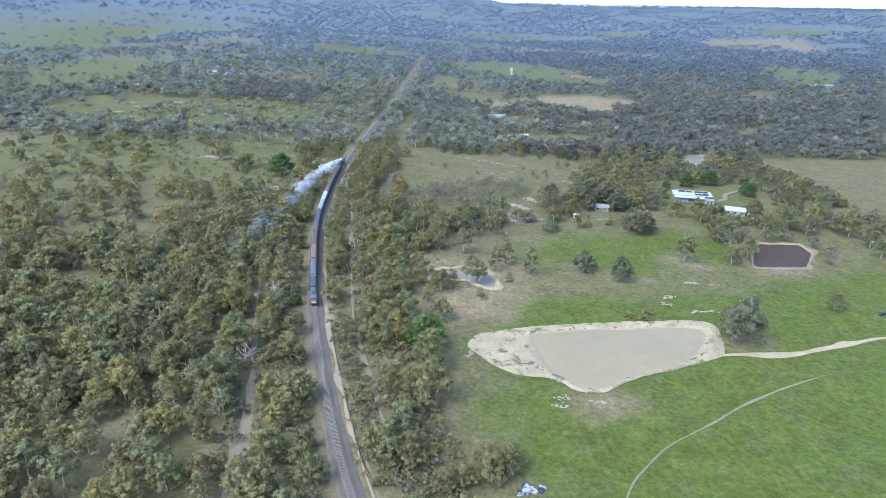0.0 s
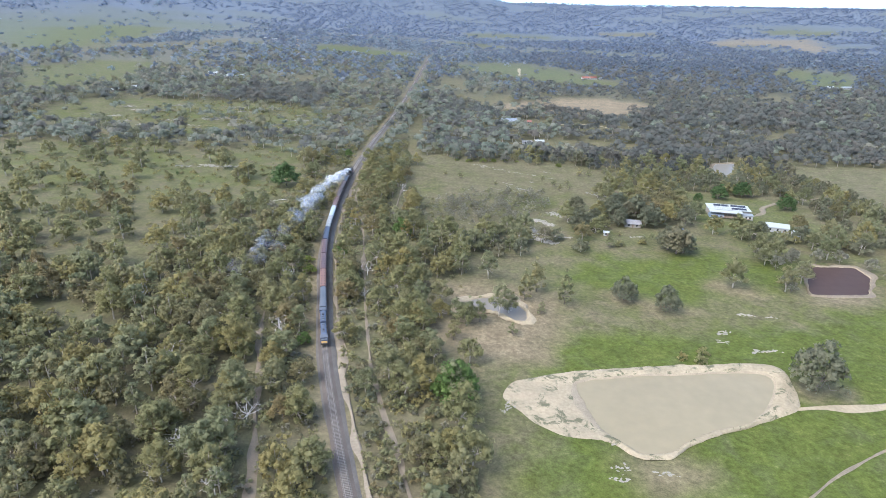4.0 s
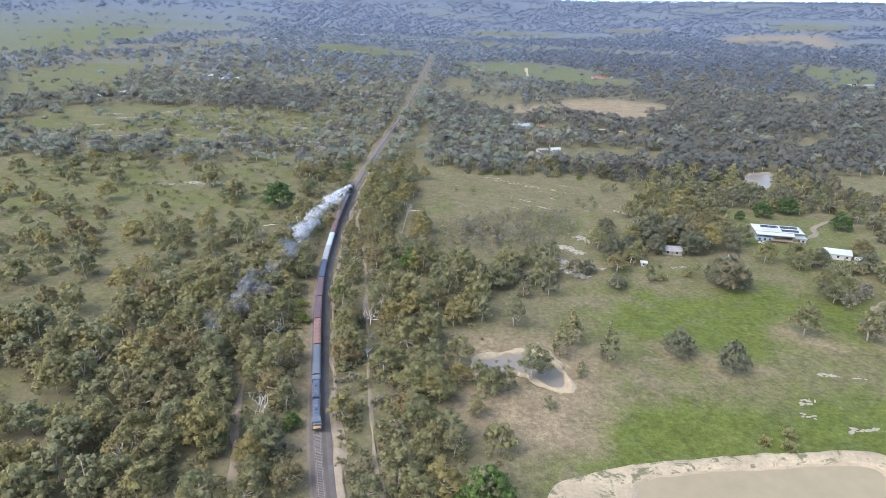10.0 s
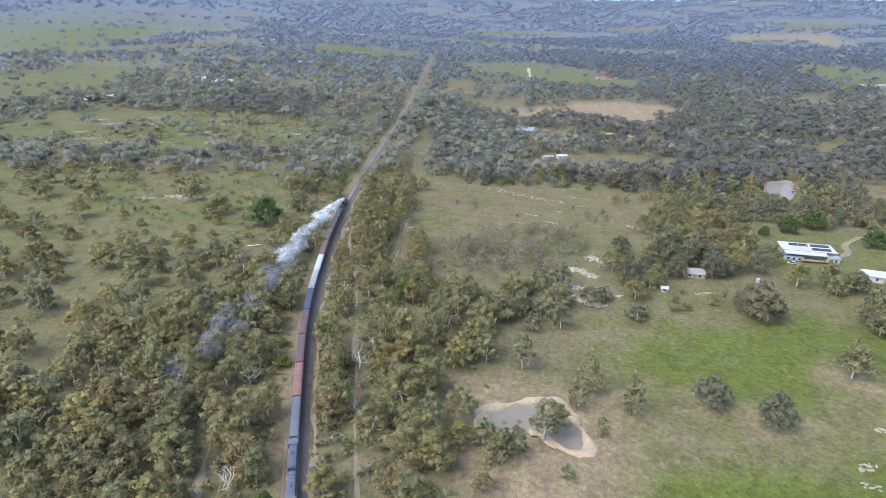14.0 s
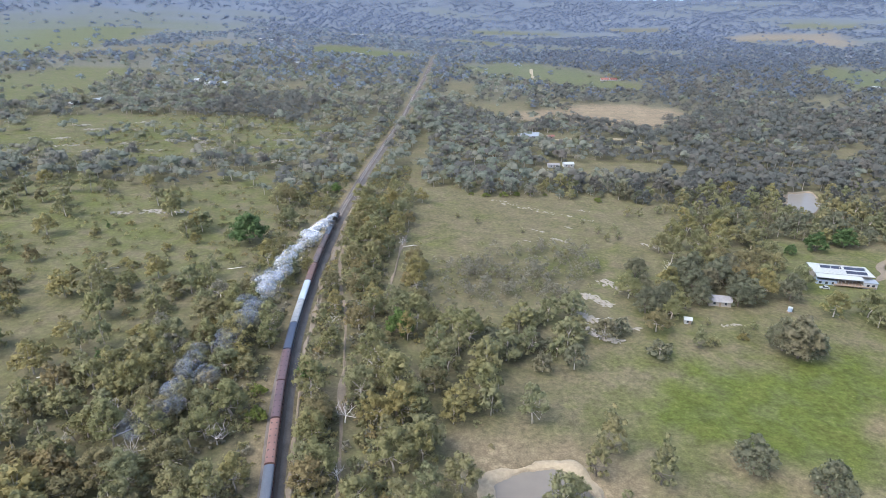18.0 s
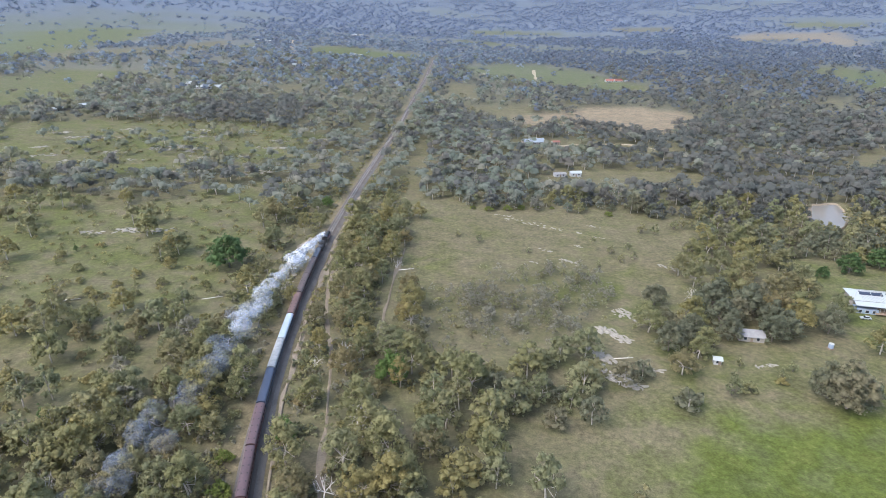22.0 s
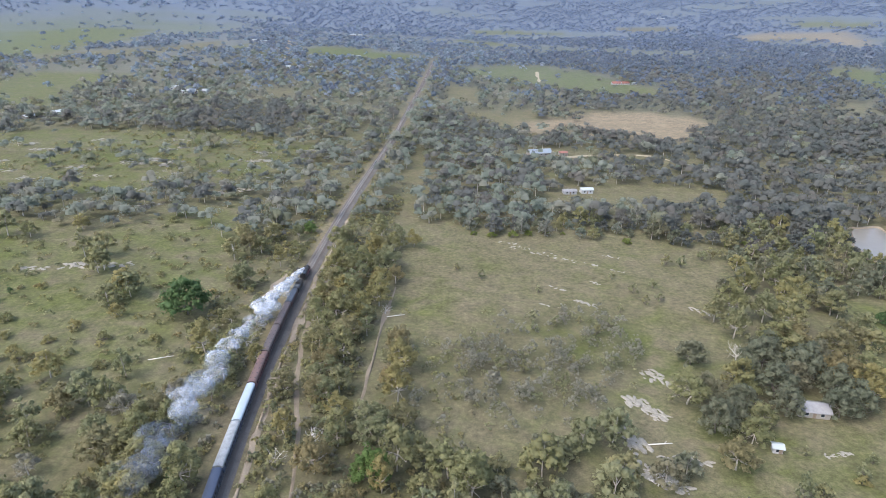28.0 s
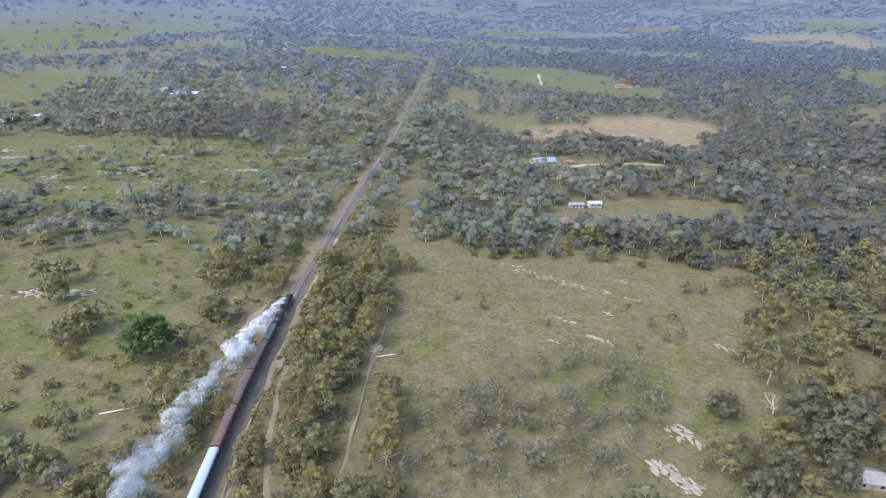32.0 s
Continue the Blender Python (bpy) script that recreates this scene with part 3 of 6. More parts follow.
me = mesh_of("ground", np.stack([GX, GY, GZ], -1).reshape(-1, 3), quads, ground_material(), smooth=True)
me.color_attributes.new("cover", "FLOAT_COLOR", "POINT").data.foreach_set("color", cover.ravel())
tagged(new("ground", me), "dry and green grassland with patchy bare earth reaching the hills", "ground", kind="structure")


def ribbon(name, pts, width, mat, label, category="road", lift=0.12, step=3.0, ragged=0.45, ruts=0):
    p = spline(pts, step)
    d = np.gradient(p, axis=0)
    n = np.stack([-d[:, 1], d[:, 0]], 1) / np.hypot(*d.T)[:, None]
    cols = 5
    rng = np.random.default_rng(len(name))
    ends = np.minimum(np.arange(len(p)), np.arange(len(p))[::-1])
    taper = np.clip(ends * step / 15.0, 0.3, 1) * (1 + 0.25 * np.sin(np.arange(len(p)) * 0.9) * np.sin(np.arange(len(p)) * 0.37))
    v = []
    for k in range(cols):
        u = k / (cols - 1) * 2 - 1
        rag = np.convolve(rng.normal(size=len(p) + 8), np.hanning(9) / 1.6, "valid")
        w = taper * width / 2 * u * (1 + (ragged * rag if k in (0, cols - 1) else 0))
        q = p + n * np.reshape(w, (-1, 1))
        v.append(np.stack([q[:, 0], q[:, 1], height(q[:, 0], q[:, 1]) + lift * (1 - 0.8 * u * u)], 1))
    v = np.stack(v, 1)
    ids = np.arange(len(p) * cols).reshape(len(p), cols)
    f = np.stack([ids[:-1, :-1], ids[:-1, 1:], ids[1:, 1:], ids[1:, :-1]], -1).reshape(-1, 4)[:, ::-1]
    return tagged(new(name, mesh_of(name, v.reshape(-1, 3), f, mat, smooth=True)), label, category, kind="structure")


ribbon("road_west", ROADS["west_track"], 2.6, DIRT_GREY, "pale dirt service track through the woods beside the railway")
ribbon("road_cutting", ROADS["cutting_track"], 2.8, DIRT, "pale bare track above the railway cutting", ragged=0.7)
ribbon("road_east", ROADS["east_track"], 1.5, DIRT_GREY, "sandy service track along the railway")
ribbon("road_pond", ROADS["pond_track"], 3.0, SAND, "pale sandy vehicle track across the green paddock")
ribbon("path_stock", ROADS["stock_track"], 0.9, DIRT_GREY, "narrow worn stock path across the green paddock", "path", ragged=0.45)
ribbon("road_fence", ROADS["fence_track"], 1.8, DIRT_GREY, "bare earth track along the field's edge", ragged=0.5)
ribbon("road_shed", ROADS["shed_drive"], 6.0, SAND, "pale gravel drive leading to a shed")
ribbon("road_house", ROADS["house_drive"], 4.5, DIRT_GREY, "gravel drive curving up to the house")


# ---------------- ponds ----------------
def around(poly, centre, n):
    """The polygon's distance from the centre at n even angles."""
    p = np.array(poly, float)
    out = []
    for a in np.linspace(0, 2 * np.pi, n, endpoint=False):
        d = np.array([np.cos(a), np.sin(a)])
        best = 0.0
        for q, r in zip(p, np.roll(p, -1, 0)):
            e = r - q
            den = d[0] * e[1] - d[1] * e[0]
            if abs(den) < 1e-9:
                continue
            w = q - centre
            s, u = (w[0] * e[1] - w[1] * e[0]) / den, (w[0] * d[1] - w[1] * d[0]) / den
            if s > 0 and -1e-6 <= u <= 1 + 1e-6:
                best = max(best, s)
        out.append(best)
    k = np.array([1, 2, 3, 2, 1]) / 9.0
    return np.convolve(np.r_[out[-2:], out, out[:2]], k, "valid")


def pond(name, poly, level, mat, label, bank=None, bank_mat=None, crest=1.0, rim=4.0, seed=1):
    n = 160
    c = np.mean(np.array(poly, float), 0)
    a = np.linspace(0, 2 * np.pi, n, endpoint=False)
    inner = around(poly, c, n) * (1 + 0.012 * np.sin(7 * a + seed) + 0.008 * np.sin(19 * a) + 0.006 * np.sin(31 * a + 2))
    ring = np.stack([c[0] + (inner + 0.8) * np.cos(a), c[1] + (inner + 0.8) * np.sin(a), np.full(n, level)], 1)
    water_ob = new(name, mesh_of(name, np.vstack([[[c[0], c[1], level]], ring]), [(0, 1 + i, 1 + (i + 1) % n) for i in range(n)], mat))
    tagged(water_ob, label, "pond", kind="structure")
    outer = around(bank, c, n) if bank else inner + rim * (1 + 0.5 * np.sin(3 * a + seed) + 0.25 * np.sin(8 * a))
    outer = np.maximum(outer, inner + 1.5) * (1 + 0.006 * np.sin(13 * a) + 0.004 * np.sin(29 * a + 1))
    steps = 12
    rng = np.random.default_rng(seed)
    v = []
    for j in range(steps + 1):
        u = j / steps
        r = inner * (1 - u) + outer * u
        x, y = c[0] + r * np.cos(a), c[1] + r * np.sin(a)
        lip = level - 0.35 + 0.75 * min(u * 6, 1)
        z = lip + crest * math.sin(math.pi * min(max((u - 0.1) / 0.9, 0), 1)) ** 1.2 * (0.75 + 0.35 * np.sin(5 * a + 3 * u) * np.sin(2 * a + 1)) + (0.06 + 0.04 * np.clip(outer - inner - 8, 0, 8) * abs(math.sin(9 * u))) * rng.normal(size=n) * (0 < j < steps)
        if j == steps:
            z = height(x, y) - 0.15
        v.append(np.stack([x, y, np.maximum(z, height(x, y) + 0.22) if 0 < j < steps else z], 1))
    v = np.vstack(v)
    ids = np.arange((steps + 1) * n).reshape(steps + 1, n)
    f = np.stack([ids[:-1], ids[1:], np.roll(ids, -1, 1)[1:], np.roll(ids, -1, 1)[:-1]], -1).reshape(-1, 4)
    mi = np.repeat((np.arange(steps) < 2).astype(int), n)
    tagged(new(name + "_bank", mesh_of(name + "_bank", v, f, [bank_mat or SAND, SAND_EDGE], mi, smooth=True)), "pale sandy earth bank round a pond", "bank", kind="structure")


pond("water_farm_pond", POND, POND_Z, WATER_MUD, "still beige muddy water of a farm pond", BANK, BANK_SAND, 0.7, seed=3)
pond("water_small_pond", SMALL_POND, SMALL_Z, WATER_GREY, "brown shallow water of a small eroded pond", None, SAND, 0.9, 4.4, seed=5)
pond("water_red_dam", DAM, DAM_Z, WATER_RED, "dark reddish water of a small dam", None, DIRT_GREY, 0.5, 3.5, seed=7)
pond("water_far_pond", FAR_POND, FAR_Z, WATER_GREY, "pale brown pond among trees", None, DIRT, 0.6, 3.5, seed=9)


# ---------------- railway ----------------
RAIL_Z = 0.55


def rail_z(x, y):
    return base_height(np.asarray(x, float), np.asarray(y, float)) + 0.35 + RAIL_Z


def sweep(name, profile, mat, step=2.0, lo=0, hi=None):
    """Draws a profile (offset across, height) along the railway line."""
    p = RAIL[lo:hi:int(step)]
    d = np.gradient(p, axis=0)
    n = np.stack([d[:, 1], -d[:, 0]], 1) / np.hypot(*d.T)[:, None]
    z = rail_z(p[:, 0], p[:, 1])
    v = np.stack([np.stack([p[:, 0] + n[:, 0] * a, p[:, 1] + n[:, 1] * a, z + b], 1) for a, b in profile], 1)
    k = len(profile)
    ids = np.arange(len(p) * k).reshape(len(p), k)
    f = np.stack([ids[:-1, :-1], ids[:-1, 1:], ids[1:, 1:], ids[1:, :-1]], -1).reshape(-1, 4)
    return mesh_of(name, v.reshape(-1, 3), f[:, ::-1], mat, smooth=False)


bed = tagged(new("railway_bed", sweep("railway_bed", [(-4.0, -1.5), (-3.0, -0.62), (-2.4, -0.5), (-1.6, -0.14), (1.6, -0.14), (2.4, -0.5), (3.5, -0.62), (4.8, -1.5)], [BALLAST_SIDE, BALLAST])), "grey ballast and grit bed of a single railway line", "railway", kind="structure")
for i, poly in enumerate(bed.data.polygons):
    poly.material_index = 1 if i % 7 in (2, 3, 4) else 0
verge = ribbon("verge", [tuple(p) for p in (RAIL[60:620:20] + np.array([5.9, 0.8]))], 1.7, DIRT, "pale strip of bare sand along the railway", "verge", lift=0.35, ragged=0.9)
for side, off in (("west", -0.72), ("east", 0.72)):
    rail = tagged(new("rail_" + side, sweep("rail", [(off - 0.075, -0.02), (off - 0.035, 0.02), (off - 0.036, 0.15), (off + 0.036, 0.15), (off + 0.035, 0.02), (off + 0.075, -0.02)], STEEL)), "worn steel rail of the railway line", "rail", kind="structure")


# ---------------- trees ----------------
def leaf_cloud(rng, clumps, n, size, calm=False):
    """n small bent leaf sprays over the shells of clumps (x, y, z, radius, flatness)."""
    clumps = np.array(clumps, float)
    w = clumps[:, 3] ** 2
    pick = rng.choice(len(clumps), n, p=w / w.sum())
    d = rng.normal(size=(n, 3))
    d[:, 2] = np.abs(d[:, 2]) * np.where(rng.random(n) < 0.78, 1, -0.7)
    d /= np.linalg.norm(d, axis=1)[:, None]
    r = clumps[pick, 3] * (0.38 + 0.78 * rng.random(n) ** 0.65) * (1 + 0.22 * np.sin(5 * d[:, 0] + pick) * np.sin(4 * d[:, 1] + 2 * pick))
    p = clumps[pick, :3] + d * r[:, None] * np.stack([np.ones(n), np.ones(n), clumps[pick, 4]], 1)
    # some sprays fill the gaps between neighbouring clumps
    other = clumps[rng.integers(len(clumps), size=n), :3]
    near_ = (np.linalg.norm(other - clumps[pick, :3], axis=1) < 3.2 * clumps[pick, 3]) & (rng.random(n) < 0.5)
    p = np.where(near_[:, None], p * 0.6 + other * 0.4 + d * 0.25 * clumps[pick, 3:4], p)
    nrm = d * 0.9 + rng.normal(size=(n, 3)) * 0.45 + np.array([0, 0, 0.35])
    nrm /= np.linalg.norm(nrm, axis=1)[:, None]
    a = np.cross(nrm, rng.normal(size=(n, 3)))
    a /= np.linalg.norm(a, axis=1)[:, None]
    b = np.cross(nrm, a)
    s = (size * (0.6 + 0.8 * rng.random(n)))[:, None] / 2
    drop = nrm * s * 0.45
    k = 0.6 + 0.5 * rng.random((n, 4))
    v = np.stack([p + a * s * k[:, :1] * 1.25, p + (b * 1.1 - a * 0.6) * s * k[:, 1:2] - drop, p - (b * 1.1 + a * 0.6) * s * k[:, 2:3] - drop], 1)
    # rounded shading: the leaves of a clump share its outward direction
    soft = d * 0.42 + rng.normal(size=(n, 3)) * 0.34 + np.array([0, 0, 0.72]) if calm else d * 0.7 + rng.normal(size=(n, 3)) * 0.36 + np.array([0, 0, 0.45])
    soft /= np.linalg.norm(soft, axis=1)[:, None]
    f = np.arange(3 * n).reshape(-1, 3)
    face = np.cross(v[:, 1] - v[:, 0], v[:, 2] - v[:, 0])
    turn = np.einsum("ij,ij->i", face, soft) < 0
    f[turn] = f[turn][:, ::-1]
    return v.reshape(-1, 3), f, np.repeat(soft, 3, 0)


def cored(rng, clumps, n, size, calm=False, core=0.62, every=1):
    """Leaf sprays round soft inner masses of foliage, one in each clump."""
    v, f, soft = leaf_cloud(rng, clumps, n, size, calm)
    V, F, N, k = [v], [f], [soft], len(v)
    a = np.arange(6) * 1.0472
    j = np.arange(6)
    n_ = (j + 1) % 6
    shell = np.vstack([np.stack([np.cos(a), np.sin(a), np.full(6, -0.45)], 1), np.stack([np.cos(a + 0.5) * 0.74, np.sin(a + 0.5) * 0.74, np.full(6, 0.62)], 1), [[0.1, 0, 1.0]]])
    tri = np.vstack([np.stack([j, n_, j + 6], 1), np.stack([n_, n_ + 6, j + 6], 1), np.stack([j + 6, n_ + 6, np.full(6, 12)], 1)])
    for c in clumps[::every]:
        V.append(np.array(c[:3]) + shell * c[3] * core * rng.uniform(0.75, 1.2, (13, 1)) * np.array([1.1, 1.1, 0.8]))
        up = shell * (np.array([0.4, 0.4, 0.3]) if calm else np.array([0.8, 0.8, 0.6])) + np.array([0, 0, 0.8 if calm else 0.5]) + rng.normal(size=(13, 3)) * 0.12
        N.append(up / np.linalg.norm(up, axis=1)[:, None])
        F.append(tri + k)
        k += 13
    return np.vstack(V), np.vstack(F), np.vstack(N)


def soften(me, normals):
    me.normals_split_custom_set_from_vertices(normals)
    return me


def branchwork(rng, h, clumps, girth, fork=0.4, sides=5, twigs=0, limbs=None):
    """A tapered, leaning trunk and a limb out to every clump; limbs gathers the limbs as shapes of their own."""
    s = trunk = Shape()
    lean = rng.normal(size=2) * 0.05 * h
    top = Vector((lean[0], lean[1], h * fork))
    s.tube([(0, 0, -0.6), (lean[0] * 0.2, lean[1] * 0.2, h * fork * 0.4), top], [girth * 1.25, girth * 0.9, girth * 0.7], sides + 2)
    for c in clumps[-11:]:
        if limbs is not None:
            s = Shape()
            limbs.append(s)
        end = Vector(c[:3])
        mid = top.lerp(end, 0.5) + Vector((*rng.normal(size=2) * 0.06 * h, -0.06 * h + 0.03 * h * rng.normal()))
        g = girth * (0.3 + 0.2 * rng.random())
        s.tube([top - Vector((0, 0, 0.3)), mid, end], [g, g * 0.65, g * 0.22], sides)
        for _ in range(twigs):
            a = mid.lerp(end, rng.random())
            t = a + Vector(rng.normal(size=3)) * 0.11 * h + Vector((0, 0, 0.07 * h))
            s.tube([a, a.lerp(t, 0.5) + Vector(rng.normal(size=3)) * 0.02 * h, t], [g * 0.4, g * 0.25, g * 0.07], 4)
    return trunk


def gum_clumps(rng, h, r, n, base=0.45):
    out, base = [], base * 0.5
    n = int(n * 1.4) if n > 15 else n
    for i in range(n):
        a, q = i * 2.4 + rng.random(), math.sqrt((i + 0.5) / n)
        z = h * (base + (0.93 - base) * (1 - 0.7 * q * q) * (0.62 + 0.43 * rng.random()))
        if i % 3 == 1 and n > 10:
            z *= rng.uniform(0.45, 0.8)
        out.append((q * r * 0.82 * math.cos(a), q * r * 0.82 * math.sin(a), z, r * (0.2 + 0.12 * rng.random()) * (15.0 / max(n, 15)) ** 0.2, 0.8))
    return out


def make_tree(seed, h, r, n_clump, n_leaf, leaf, girth=0.26, base=0.45, fork=0.34, twigs=0, limbs=None):
    rng = np.random.default_rng(seed)
    clumps = gum_clumps(rng, h, r, n_clump, base)
    trunk = branchwork(rng, h, clumps, girth, fork, twigs=twigs, limbs=limbs)
    return trunk, *cored(rng, clumps, int(n_leaf * 0.88), leaf * 0.8, every=2)


KINDS = {}


def kind(key, name, label, leafmat, barkmat, *spec, **more):
    """Builds a sort of tree once; it is planted by copying."""
    limbs = [] if key in ("slim", "sapling", "drygum") else None
    trunk, v, f, soft = make_tree(*spec, limbs=limbs, **more)
    KINDS[key] = dict(limbs=[a.mesh("limb", barkmat, smooth=True) for a in limbs or []], name=name, label=label, leaf=leafmat, bark=barkmat, crown=soften(mesh_of("crown", v, f, leafmat, smooth=True), soft), trunk=trunk.mesh("trunk", barkmat, smooth=True), h=spec[1])


kind("olive1", "gum_tree", "spreading olive-green gum tree with pale bark", LEAF_OLIVE, BARK_PALE, 11, 13.5, 6.2, 24, 1915, 0.84)
kind("olive2", "gum_tree", "broad olive-green gum tree with clumped crown", LEAF_OLIVE, BARK_PALE, 12, 12.0, 6.6, 27, 2021, 0.84, base=0.38)
kind("olive3", "gum_tree", "tall open olive gum tree with pale limbs", LEAF_OLIVE, BARK_PALE, 13, 15.5, 5.4, 19, 1617, 0.84, base=0.5)
kind("grey1", "gum_tree", "grey-green gum tree with drooping clumps", LEAF_GREY, BARK_PALE, 14, 13.0, 5.8, 22, 1830, 0.84)
kind("grey2", "gum_tree", "round dark olive gum tree", LEAF_SHADE, BARK_DARK, 15, 10.5, 5.6, 25, 1915, 0.79, base=0.3)
kind("grey3", "gum_tree", "thin grey-green gum tree with open crown", LEAF_GREY, BARK_PALE, 16, 14.5, 4.6, 16, 1191, 0.79)
kind("bronze1", "box_tree", "bronze-tinted box tree in the woods", LEAF_BRONZE, BARK_PALE, 17, 12.0, 6.0, 24, 1830, 0.84)
kind("bronze2", "box_tree", "low bronze-brown box tree", LEAF_BRONZE, BARK_DARK, 18, 9.5, 5.2, 20, 1617, 0.79, base=0.3)
kind("slim", "young_gum", "slender upright young gum tree", LEAF_GREY, BARK_DARK, 19, 12.0, 3.1, 19, 1106, 0.70, girth=0.16, base=0.2, fork=0.25)
kind("sapling", "sapling", "small sparse sapling in the dry field", LEAF_GREY, BARK_DARK, 20, 5.0, 1.9, 12, 361, 0.57, girth=0.09, base=0.2, fork=0.2)
kind("shrub", "shrub", "low rounded olive shrub", LEAF_OLIVE, BARK_DARK, 21, 2.4, 2.0, 14, 383, 0.53, girth=0.08, base=0.1, fork=0.1)
kind("bush", "bush", "yellow-green rounded bush on the field's edge", LEAF_LIME, BARK_DARK, 27, 2.6, 2.2, 14, 420, 0.5, girth=0.08, base=0.08, fork=0.1)
kind("scrub", "scrub_tree", "thin grey scrubby tree with bare stems", LEAF_DRY, BARK_DARK, 22, 8.0, 3.4, 16, 489, 0.62, girth=0.12, base=0.3, fork=0.2, twigs=2)
kind("lush", "broadleaf_tree", "bright green dense round broadleaf tree", LEAF_LUSH, BARK_DARK, 23, 10.5, 6.2, 35, 2766, 0.75, base=0.22, fork=0.2)
kind("darkround", "broadleaf_tree", "dark green dense round tree", LEAF_DARK, BARK_DARK, 24, 11.0, 6.6, 35, 2766, 0.79, base=0.25, fork=0.2)
kind("conifer", "cypress_tree", "narrow dark green evergreen tree", LEAF_DARK, BARK_DARK, 25, 9.0, 2.3, 22, 1106, 0.62, girth=0.14, base=0.08, fork=0.5)
kind("drygum", "dry_gum", "grey dry-leaved dying gum tree", LEAF_DRY, BARK_DEAD, 26, 12.5, 5.2, 20, 1319, 0.75, twigs=2)


def dead_tree(seed, h, r):
    rng = np.random.default_rng(seed)
    return branchwork(rng, h, gum_clumps(rng, h, r, 9, 0.4), 0.24, 0.3, twigs=6).mesh("trunk", BARK_DEAD, smooth=True)


DEAD = [dead_tree(31, 10.5, 5.0), dead_tree(32, 8.5, 5.5)]
first = {}


def plant(key, x, y, scale=1.0, group="", label=""):
    """One tree as a thing of its own, at its place on the land."""
    rng = random.Random(int(x * 31 + y * 17))
    k = KINDS[key]
    m = Matrix.LocRotScale((x, y, ground_at(x, y)), Euler((0, 0, rng.random() * 6.28)), (scale * rng.uniform(0.92, 1.08), scale * rng.uniform(0.92, 1.08), scale * rng.uniform(0.9, 1.1)))
    if key not in first:
        ob = thing(k["name"], k["label"], "tree" if k["h"] > 3 else "shrub", group, at=m)
        hang("trunk", k["trunk"], ob)
        for limb in k["limbs"]:
            hang("limb", limb, ob)
        hang("crown", k["crown"], ob)
        first[key] = ob
        ob.scale = (1, 1, 1)
        ob.matrix_basis = m
        return ob
    src = first[key]
    keep = src.scale.copy()
    fix = m @ Matrix.Diagonal((1 / keep.x, 1 / keep.y, 1 / keep.z, 1))
    ob = copy_thing(src, fix)
    ob["group"] = group
    if label:
        ob["label"] = label
    return ob


def plant_all(key, spots, group):
    for x, y, s in spots:
        plant(key, x, y, s, group)


# trees that stand alone in the paddock and round the ponds
plant_all("grey1", [(154, 307, 1.23), (194, 315, 1.04), (229, 349, 1.17), (188, 340, 1.04)], "paddock trees")
plant_all("grey2", [(109, 278, 1.30), (93, 290, 1.23), (143, 354, 1.76), (140, 360, 1.30), (148, 356, 1.43), (170, 408, 1.30)], "paddock trees")
plant_all("grey2", [(141, 216, 1.95)], "paddock trees")
plant_all("slim", [(63, 283, 1.43), (45, 286, 1.30), (52, 296, 1.56), (106, 361, 0.98), (10, 247, 1.04), (17, 262, 1.17), (22, 263, 1.04)], "paddock trees")
plant_all("grey3", [(31, 270, 1.23), (36, 274, 1.04), (30, 310, 1.30), (179, 303, 1.17)], "pond trees")
plant_all("sapling", [(35, 252, 1.43), (130, 371, 1.30), (50, 272, 1.17), (51, 276, 1.04)], "pond trees")
plant_all("lush", [(9, 206, 1.5), (-16, 367, 1.10), (-47, 334, 0.72), (-72, 571, 0.8), (-49, 240, 0.52)], "bright trees by the railway")
plant_all("darkround", [(-104, 463, 1.7)], "left meadow tree")
plant_all("olive2", [(28, 133, 0.8), (4, 142, 0.75), (-2, 145, 0.7), (202, 248, 0.75)], "paddock edge trees")
plant_all("bronze2", [(33, 137, 1.0), (27, 139, 0.95), (20, 132, 0.8), (14, 129, 0.85)], "paddock edge trees")
plant_all("slim", [(8, 144, 0.75), (6, 147, 0.8)], "paddock edge trees")
plant_all("scrub", [(181, 302, 1.2), (184, 310, 1.3), (190, 332, 1.3), (198, 340, 1.2), (219, 343, 1.3), (232, 342, 1.3), (242, 331, 1.4), (244, 318, 1.2), (236, 306, 1.0), (205, 343, 1.2), (189, 349, 1.2), (210, 350, 1.2)], "dry scrub round the dam")
plant_all("bronze1", [(247, 376, 1.3), (240, 398, 1.1), (279, 353, 1.2), (287, 431, 1.1)], "homestead trees")
plant_all("grey1", [(279, 333, 1.1), (273, 315, 1.0), (291, 403, 1.2), (282, 463, 1.1), (262, 365, 1.0), (256, 390, 1.0), (230, 365, 1.0)], "homestead trees")
plant_all("grey3", [(-27, 320, 1.35), (-2, 329, 1.2), (3, 340, 1.1), (35, 354, 1.0)], "woodland gums")
plant_all("olive3", [(-24, 340, 1.2), (-14, 321, 1.2), (16, 320, 1.1), (12, 359, 1.1)], "woodland gums")
# trees round the cottage and the house
plant_all("grey2", [(141, 400, 1.2), (123, 401, 1.1), (148, 403, 1.3)], "homestead trees")
plant_all("grey2", [(125, 412, 1.49), (128, 430, 1.56), (141, 424, 1.62), (94, 391, 1.30), (103, 434, 1.17), (209, 386, 1.10)], "homestead trees")
plant_all("grey2", [(133, 416, 1.2), (147, 413, 1.3), (119, 423, 1.1), (150, 431, 1.3), (135, 438, 1.2), (102, 396, 1.0), (108, 403, 1.1), (99, 411, 1.0)], "homestead trees")
plant_all("olive2", [(157, 410, 1.2), (164, 422, 1.2), (110, 393, 0.9), (104, 386, 0.85), (113, 411, 0.9), (143, 434, 1.2)], "homestead trees")
